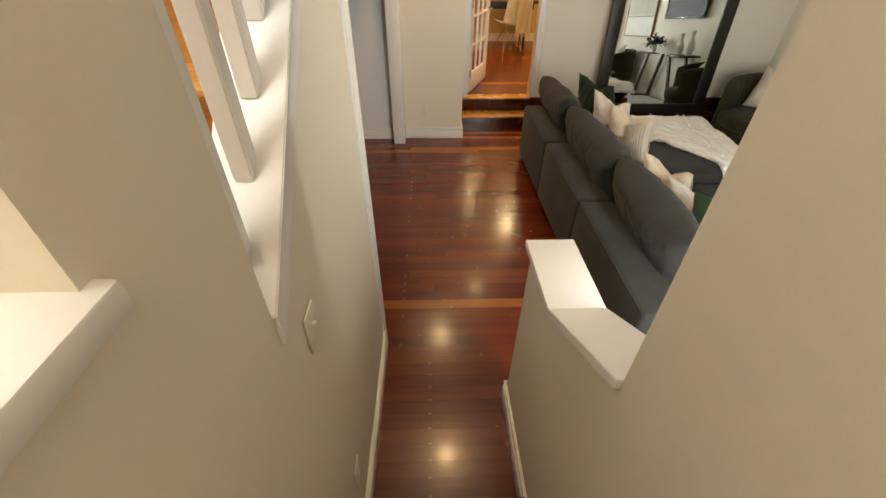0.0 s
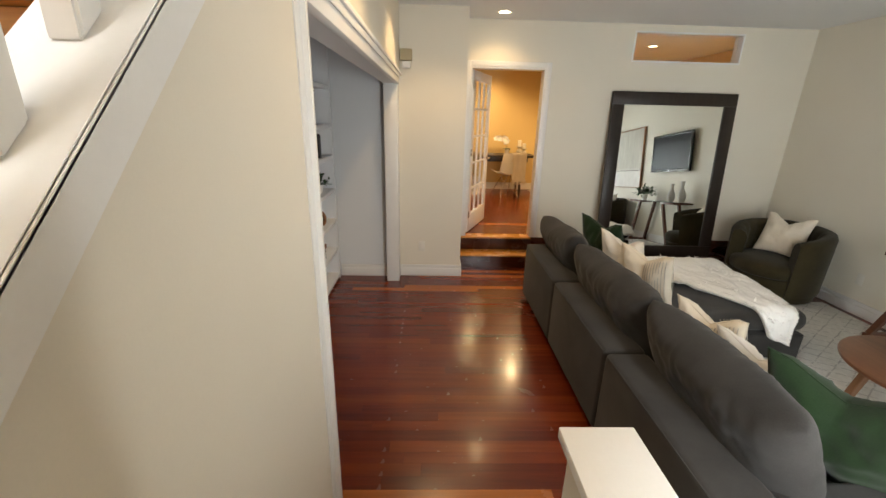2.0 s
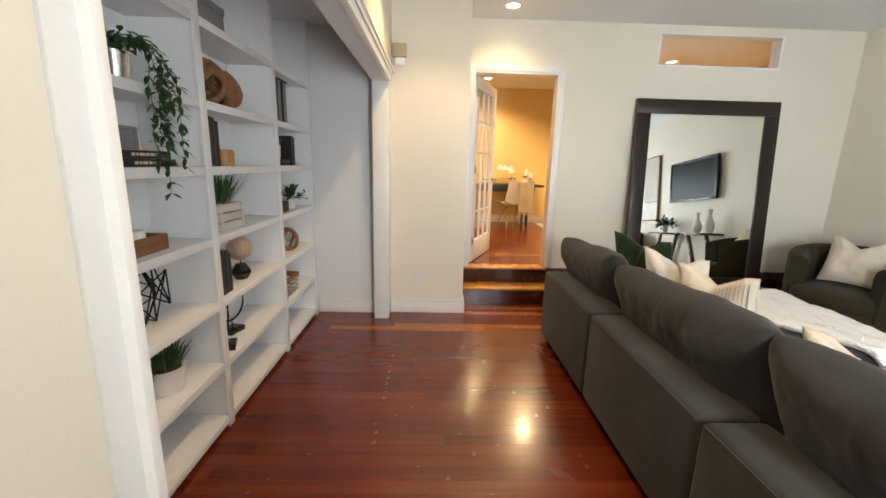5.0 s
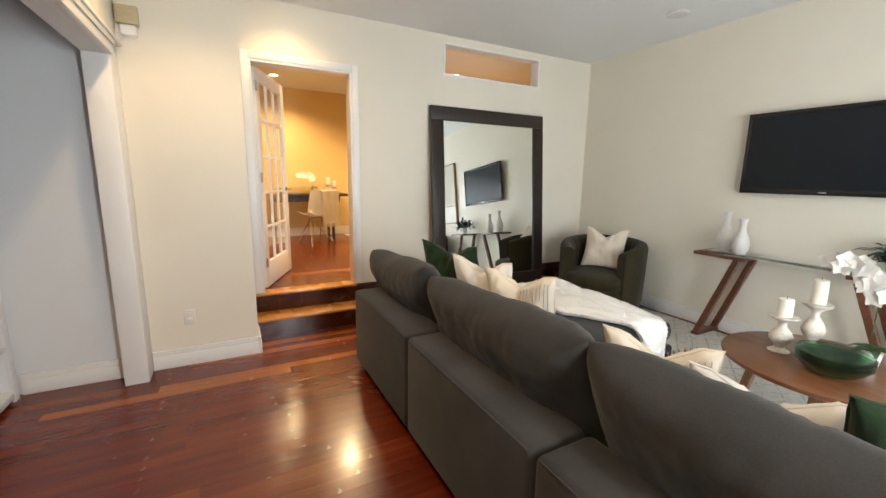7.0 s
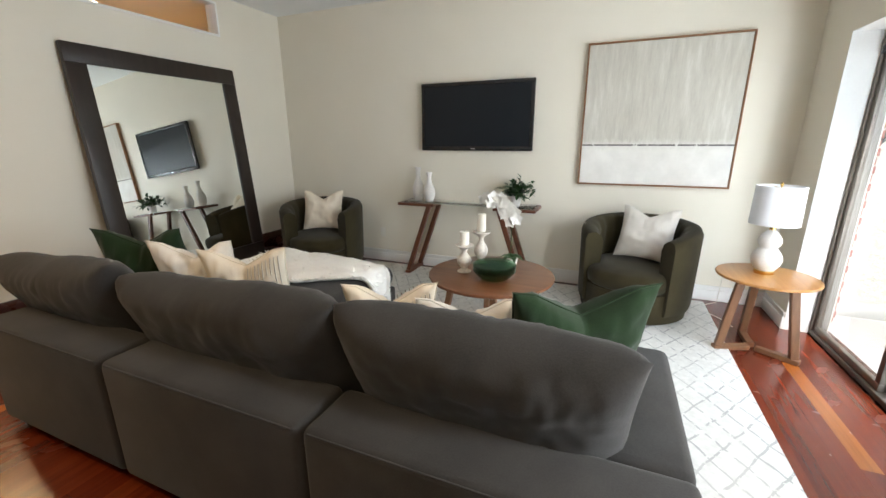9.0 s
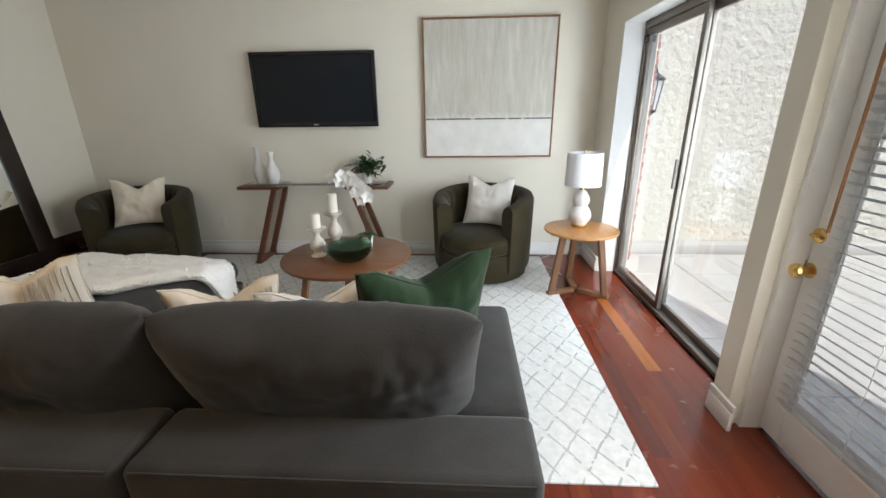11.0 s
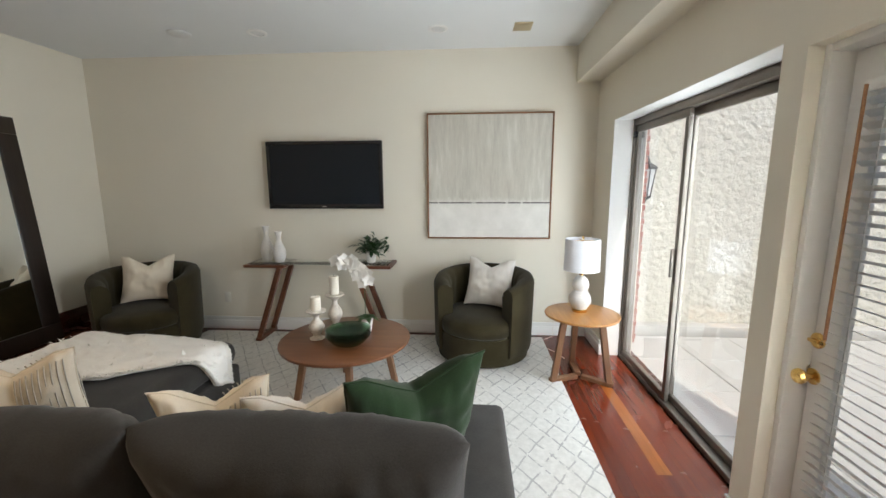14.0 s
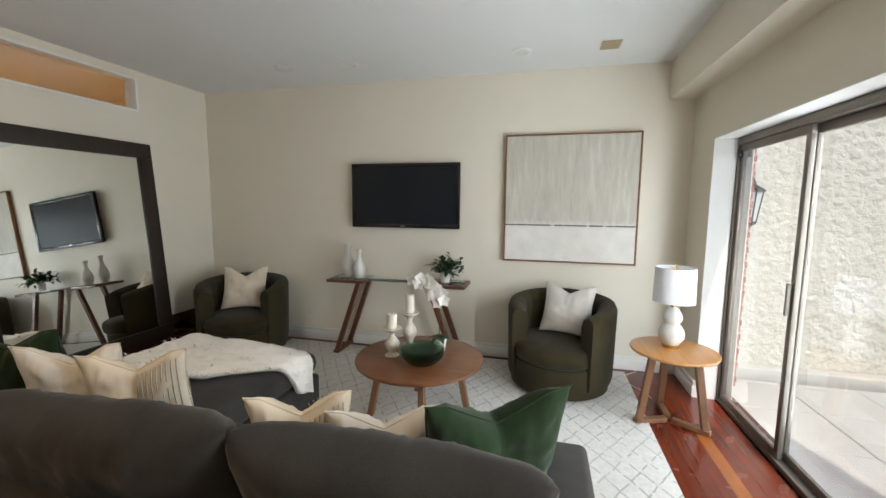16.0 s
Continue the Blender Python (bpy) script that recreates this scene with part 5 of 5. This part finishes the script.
solo(S().lathe([(0.06, -0.03), (0.13, -0.02), (0.148, 0), (0.13, 0.02), (0.06, 0.03)], 10, m8), "faceted_vase", BEIGE, pose(0, 0, 0), "beige faceted round vase on the shelf", "vase", "", 20)
tray = thing("candle_tray", pose(-0.70, 2.79, zC), "rustic wooden trough holding three cream candles", "candle tray")
part(S().box(-0.06, -0.045, 0, 0.52, 0.001, 0.07, 0.003).box(0.045, 0.06, 0, 0.52, 0.001, 0.07, 0.003).box(-0.045, 0.045, 0, 0.015, 0.001, 0.07, 0.003).box(-0.045, 0.045, 0.505, 0.52, 0.001, 0.07, 0.003).box(-0.045, 0.045, 0.015, 0.505, 0.001, 0.03), "trough", RUSTIC, tray)
for y, h in ((0.1, 0.06), (0.25, 0.13), (0.4, 0.07)):
    part(S().lathe([(0.04, 0.03), (0.041, 0.034), (0.041, 0.03 + h - 0.005), (0.036, 0.03 + h)], 26, Matrix.Translation((0, y, 0))), "candle", WAX, tray)


def wire_star(m, r, rnd):
    s = S()
    tips = []
    for k in range(12):
        a = math.acos(1 - 2 * (k + 0.5) / 12)
        b = 2.399963 * k
        tips.append(Vector((0.55 * r * math.sin(a) * math.cos(b), r * math.sin(a) * math.sin(b), r * math.cos(a))))
    for i in range(12):
        for j in (5, 7, 4):
            s.tube([tips[i], tips[(i + j) % 12]], 0.0035, 5)
    low = min(v.co.z for v in s.bm.verts)
    solo(s, "wire_star", IRON, m @ Matrix.Translation((0, 0, -low + 0.001)), "black wire star sculpture on a white shelf", "sculpture", "wire stars")


wire_star(pose(-0.72, 2.91, zD), 0.17, R)
wire_star(pose(-0.73, 3.24, zD, 0, 0, 15), 0.17, R)
grass_pot(pose(-0.70, 3.03, zE + 0.001), 0.085, 0.12, 150, 0.15, R, CERAMIC, "short green grass in a cream round pot")
grass_pot(pose(-0.72, 3.30, zE + 0.001), 0.085, 0.12, 150, 0.15, R, CERAMIC, "short green grass in a cream round pot")
# second bay
solo(S().box(-0.16, 0, 0, 0.28, 0, 0.10, 0.004).box(-0.165, 0.005, -0.005, 0.285, 0.10, 0.135, 0.004), "storage_box", GREYBOX, pose(-0.63, 3.67, zG + 0.001), "grey patterned storage box with lid", "box")


def knot(m, r, tube, n, mat, label, rnd, group=""):
    s = S()
    for k in range(n):
        q = Euler((rnd.uniform(0, 3.1), rnd.uniform(0, 3.1), rnd.uniform(0, 3.1))).to_matrix()
        s.tube([q @ Vector((r * math.cos(2 * math.pi * i / 28), r * math.sin(2 * math.pi * i / 28), 0)) for i in range(28)], tube * rnd.uniform(0.8, 1.2), 7, True)
    low = min(v.co.z for v in s.bm.verts)
    solo(s, "woven_ball", mat, m @ Matrix.Translation((0, 0, -low + 0.001)), label, "ornament", group, 60)


knot(pose(-0.72, 3.84, zA), 0.105, 0.02, 8, RUSTIC, "brown driftwood ball ornament on the shelf", R)
knot(pose(-0.69, 4.00, zA), 0.09, 0.018, 6, RUSTIC, "brown driftwood ball ornament on the shelf", R)
books_row(3.65, zB, [(0.25, 0.05), (0.245, 0.035), (0.23, 0.03)], BOOKBLACK)
solo(S().lathe([(0.05, 0), (0.056, 0.03), (0.052, 0.045), (0.056, 0.06), (0.05, 0.09), (0.044, 0.09), (0.044, 0.07)], 30), "wooden_bowl", HONEY, pose(-0.68, 3.93, zB + 0.001), "turned honey wood bowl on the shelf", "bowl", "", 60)
grass_pot(pose(-0.70, 3.85, zC + 0.001), 0.11, 0.15, 170, 0.26, R, PALEWOOD, "tall green grass in a whitewashed slatted crate", True)
books_row(3.66, zD, [(0.24, 0.05), (0.24, 0.045), (0.22, 0.025)], BOOKBLACK)
gl = thing("desk_globe", pose(-0.68, 4.02, zD), "small tan globe on a black faceted stand", "globe")
part(S().lathe([(0.035, 0.001), (0.062, 0.04), (0.062, 0.06), (0.03, 0.10)], 6), "stand", BLACK, gl, 20)
part(S().tube([(0, 0, 0.095), (0, 0, 0.13)], 0.006, 8), "stem", BRASS, gl)
part(S().lathe([(0.075 * math.sin(math.pi * (i + 0.15) / 12.3), 0.195 - 0.075 * math.cos(math.pi * (i + 0.15) / 12.3)) for i in range(13)], 28), "ball", GLOBE, gl, 60)


def ring_stand(m):
    e = thing("ring_sculpture", m, "black open metal ring sculpture on a square base", "sculpture", "ring sculptures")
    part(S().box(-0.045, 0.045, -0.06, 0.06, 0.001, 0.03, 0.002), "base", BLACK, e)
    part(S().tube([(0, 0, 0.029), (0, 0, 0.09)], 0.004, 6).tube([(0, 0.11 * math.cos(a), 0.19 + 0.11 * math.sin(a)) for a in [radians(-200 + 215 * i / 24) for i in range(25)]], 0.006, 8), "ring", IRON, e)


ring_stand(pose(-0.66, 3.75, zE, 0, 0, 20))
ring_stand(pose(-0.74, 3.97, zE, 0, 0, -15))
# third bay
lan = thing("black_organiser", pose(-0.66, 4.72, zA), "black metal open rack holding slim dark volumes", "rack")
part(S().box(-0.16, 0.04, -0.14, 0.14, 0.30, 0.312, 0.002).box(-0.16, 0.04, -0.14, 0.14, 0.001, 0.012, 0.002), "plates", IRON, lan)
for k in range(5):
    part(S().box(-0.1, 0.03, -0.12 + 0.055 * k, -0.095 + 0.055 * k, 0.0125, 0.2995, 0.002), "bar", IRON if k % 2 else GREYBOX, lan)
grass_pot(pose(-0.69, 4.68, zB + 0.05), 0.055, 0.10, 140, 0.10, R, CERAMIC, "clipped green grass in a white square pot")
for k in range(2):
    flat_book(pose(XF - 0.03, 4.58, zB + 0.001 + 0.0245 * k), 0.17, 0.26, 0.024, BOOKBLACK, False)
books_row(4.87, zB, [(0.23, 0.04), (0.22, 0.03)], BOOKBLACK)
for k in range(3):
    flat_book(pose(XF - 0.03, 4.57, zC + 0.001 + 0.0265 * k), 0.17, 0.20, 0.026, BOOKBLACK, False)
bushy(pose(-0.67, 4.94, zC + 0.001), 26, 0.16, R, "trailing green plant in a white pot on the shelf", 0.05, 0.08, None, 0)
knot(pose(-0.70, 4.61, zD), 0.085, 0.013, 3, RUSTIC, "dark wooden ring knot ornament", R, "ring knots")
knot(pose(-0.68, 4.86, zD), 0.085, 0.013, 3, RUSTIC, "dark wooden ring knot ornament", R, "ring knots")
bk = thing("wire_basket", pose(-0.70, 4.76, zE), "black wire basket with a wooden rim on the shelf", "basket")
s = S()
for z in (0.004, 0.04, 0.075, 0.11):
    s.tube([(-0.07, -0.14, z), (0.07, -0.14, z), (0.07, 0.14, z), (-0.07, 0.14, z)], 0.002, 5, True)
for k in range(8):
    y = -0.14 + 0.04 * k
    s.tube([(-0.07, y, 0.11), (-0.07, y, 0.004), (0.07, y, 0.004), (0.07, y, 0.11)], 0.002, 5)
part(s, "wires", IRON, bk)
part(S().box(0.062, 0.08, -0.15, 0.15, 0.112, 0.15, 0.003).box(-0.08, -0.062, -0.15, 0.15, 0.112, 0.15, 0.003).box(-0.062, 0.062, -0.15, -0.135, 0.112, 0.15, 0.003).box(-0.062, 0.062, 0.135, 0.15, 0.112, 0.15, 0.003), "rim", RUSTIC, bk)

# ---- study furniture ----
dk = thing("writing_desk", pose(0, 0, 0), "dark wood writing desk against the yellow wall", "desk")
part(S().box(1.25, 2.55, 8.95, 9.5, UP + 0.73, UP + 0.77, 0.006), "top", ESPRESSO, dk)
part(S().box(1.3, 2.4, 9.0, 9.45, UP + 0.64, UP + 0.729, 0.004), "apron", ESPRESSO, dk)
for x in (1.33, 2.28):
    for y in (9.03, 9.42):
        part(S().bar((x, y, UP), (x - 0.02, y, UP + 0.64), 0.045, 0.045, 0.003), "leg", ESPRESSO, dk)
ch = thing("shell_chair", Matrix.Translation((1.93, 8.75, UP)) @ Z(radians(20), 4, "Z"), "moulded shell chair on wire legs with a throw", "chair")
sh = S()
rows = []
for i in range(13):
    t = i / 12
    yy, zz = (-0.22 + 0.40 * min(1, t / 0.5), 0.45 - 0.03 * math.sin(math.pi * min(1, t / 0.5))) if t < 0.5 else (0.18 + 0.10 * (t - 0.5) * 2, 0.45 + 0.40 * ((t - 0.5) * 2) ** 1.1)
    w = 0.23 - 0.05 * (t - 0.3) ** 2
    rows.append([sh.bm.verts.new((w * u, -yy * 1.0 if False else yy - 0.05 * u * u * (t > 0.5), zz + 0.06 * u * u * (t <= 0.5))) for u in [k / 5 - 1 for k in range(11)]])
for p, q in zip(rows, rows[1:]):
    for k in range(10):
        sh.bm.faces.new((p[k], p[k + 1], q[k + 1], q[k]))
bmesh.ops.solidify(sh.bm, geom=sh.bm.faces[:], thickness=0.012)
for v in sh.bm.verts:
    v.co.y = -v.co.y
part(sh, "shell", TRIM, ch, 60)
leg = S()
for x in (-0.2, 0.2):
    leg.tube([(x, -0.2, 0), (x * 0.5, -0.02, 0.40), (x, 0.22, 0)], 0.006, 6)
leg.tube([(-0.1, -0.02, 0.40), (0.1, -0.02, 0.40)], 0.006, 6).tube([(-0.2, -0.2, 0), (0.1, 0.1, 0.40)], 0.005, 6).tube([(0.2, -0.2, 0), (-0.1, 0.1, 0.40)], 0.005, 6)
part(leg, "wire_legs", STEEL, ch)
bl = S()
rows = []
for i in range(19):
    t = i / 18
    z = 0.87 - 0.42 * abs(2 * t - 0.7) if t > 0.35 else 0.87 - 0.5 * (0.35 - t)
    y = -0.30 if t > 0.35 else -0.25
    rows.append([bl.bm.verts.new((-0.05 + 0.30 * k / 8, y - 0.012 * math.sin(k * 1.7 + t * 3) - 0.03 * (t - 0.35), min(z, 0.885))) for k in range(9)])
for p, q in zip(rows, rows[1:]):
    for k in range(8):
        bl.bm.faces.new((p[k], p[k + 1], q[k + 1], q[k]))
bmesh.ops.solidify(bl.bm, geom=bl.bm.faces[:], thickness=0.01)
for k in range(16):
    x = -0.05 + 0.02 * k
    bl.tube([(x, -0.33, 0.36), (x, -0.325, 0.27)], 0.005, 5)
solo(bl, "chair_throw", CREAM, ch.matrix_world.copy(), "cream fringed throw hung over the shell chair", "throw blanket")
orchid(pose(2.0, 9.2, UP + 0.772, 0, 0, 90), 0.36, 1, random.Random(6))
candlestick(pose(2.25, 9.2, UP + 0.772), 0.16, 0.12, "desk candlesticks")
candlestick(pose(2.36, 9.26, UP + 0.772), 0.12, 0.10, "desk candlesticks")
solo(S().box(-0.17, 0.17, -0.12, 0.12, 0.001, 0.018, 0.004), "laptop", GREYBOX, pose(1.55, 9.15, UP + 0.771), "closed dark laptop on the desk", "laptop")

# ---- rug ----
rg = S().box(2.02, 4.80, 1.10, 4.74, -0.0, 0.012, 0.004)
solo(rg, "area_rug", RUG, pose(0, 0, 0), "ivory wool rug with a worn grey diamond trellis", "rug")

# ---- patio ----
setting(S().box(-300, 300, -300, 0.30, -0.35, -0.10), "ground", PAVER, "pale ground outside reaching the horizon", "ground")
setting(S().box(5.32, 5.5, -4.2, 0.2, -0.1, 4.6), "wall_stucco", STUCCO, "cream stucco garden wall with trowelled relief", "wall")
setting(S().box(5.16, 5.32, -4.2, 0.1, -0.1, 0.03, 0.01), "kerb", PAVER, "grey stone kerb at the foot of the stucco wall", "kerb")
setting(S().box(-3, 5.5, -5.6, -5.4, -0.1, 3.2), "wall_garden", MORTAR, "mortar bed of the brick garden wall", "wall")
po = S()
for x in (1.05, 2.55):
    po.box(x - 0.11, x + 0.11, -3.9, -3.68, -0.1, 2.9, 0.006)
po.box(-1, 5.3, -3.92, -3.66, 2.9, 3.15, 0.01)
setting(po, "porch_posts", TRIM, "white porch posts and beam outside", "post")
ln = thing("wall_lantern", pose(5.10, 0.04, 1.62), "black iron wall lantern with glass panes", "lantern")
part(S().tube([(0.21, 0, 0.16)] + [(0.10 - 0.08 * math.cos(a) * 1.0, 0, 0.25 + 0.05 * math.sin(a)) for a in [radians(-30 + 30 * i) for i in range(8)]], 0.009, 7), "bracket", IRON, ln)
part(S().lathe([(0.012, 0.25), (0.03, 0.19), (0.10, 0.14), (0.105, 0.125), (0.09, 0.12)], 6), "hood", IRON, ln, 20)
cage = S()
for k in range(6):
    a = 2 * math.pi * k / 6
    cage.tube([(0.085 * math.cos(a), 0.085 * math.sin(a), 0.12), (0.05 * math.cos(a), 0.05 * math.sin(a), -0.15)], 0.006, 5)
cage.lathe([(0.055, -0.15), (0.058, -0.165), (0.015, -0.20), (0.005, -0.23)], 6)
part(cage, "cage", IRON, ln, 20)
part(S().lathe([(0.08, 0.118), (0.047, -0.148)], 6), "glass", UNLIT, ln, 20)
part(S().lathe([(0.05, 0), (0.05, 0.012)], 16, Matrix.Translation((0.205, 0, 0.16)) @ Z(radians(90), 4, "Y")), "back_plate", IRON, ln)

# ---- pieces: planks, bricks, pavers ----
rp = random.Random(21)


def planks(parent, x0, x1, y0, y1, z, count_name="plank", width=0.083):
    """Hardwood strips along x with random butt joints; alike lengths share a mesh."""
    meshes = {}
    y = y0
    while y < y1 - 0.01:
        w = min(width, y1 - y)
        x = x0
        end = round(x0 + rp.uniform(0.3, 1.6), 2)
        while x < x1 - 0.02:
            if x1 - end < 0.25:
                end = x1
            L = round(end - x, 3)
            key = (L, round(w, 3))
            if key not in meshes:
                meshes[key] = S().box(0.0003, L - 0.0003, 0.0003, w - 0.0003, -0.012, 0).mesh("plank", FLOOR)
            o = new(count_name, meshes[key])
            o.parent = parent
            o.location = (x, y, z)
            x, end = end, end + rp.choice((1.1, 1.4, 1.7, 2.0, 2.4))
        y += w


fl = bpy.data.objects["floor"]
planks(fl, -0.9, 4.9, 1.93, 5.67, 0.0)
planks(fl, 0.13, 4.9, 1.05, 1.93, 0.0)
planks(fl, 1.0, 4.9, 0.475, 1.05, 0.0)
planks(bpy.data.objects["floor_study"], 0.0, 5.0, YN + 0.13, 9.55, UP, width=0.11)


def bricks(parent, x0, x1, z0, z1, y, along="x"):
    d = S().box(0, 0.203, -0.012, 0.02, 0, 0.057, 0.003, 1).mesh("brick", BRICK)
    row = 0
    z = z0
    while z < z1 - 0.05:
        x = x0 - (0.106 if row % 2 else 0)
        while x < x1:
            if along == "x" or x >= x0:
                o = new("brick", d)
                o.parent = parent
                o.matrix_basis = pose(x, y, z, 0, 0, 180) if along == "x" else pose(y, x, z, 0, 0, -90)
            x += 0.213
        z += 0.067
        row += 1


bricks(bpy.data.objects["wall_garden"], 1.2, 4.2, 0.0, 2.2, -5.40)
cb = S().box(0, 0.155, -0.012, 0.17, 0, 0.057, 0.003, 1).mesh("brick", BRICK)
for k in range(48):
    o = new("brick", cb)
    o.parent = bpy.data.objects["wall_outer_corner"]
    o.location = (XE - 0.006 - 0.02 * (k % 2), 0.13, -0.08 + 0.067 * k)
pv = S().box(0.003, 0.597, 0.003, 0.597, -0.05, 0, 0.005, 1).mesh("paver", PAVER)
gd = bpy.data.objects["ground"]
for i in range(10):
    for k in range(9):
        o = new("paver", pv)
        o.parent = gd
        o.location = (-0.9 + 0.6 * i, -5.12 + 0.6 * k, -0.06 + rp.uniform(-0.002, 0.002))
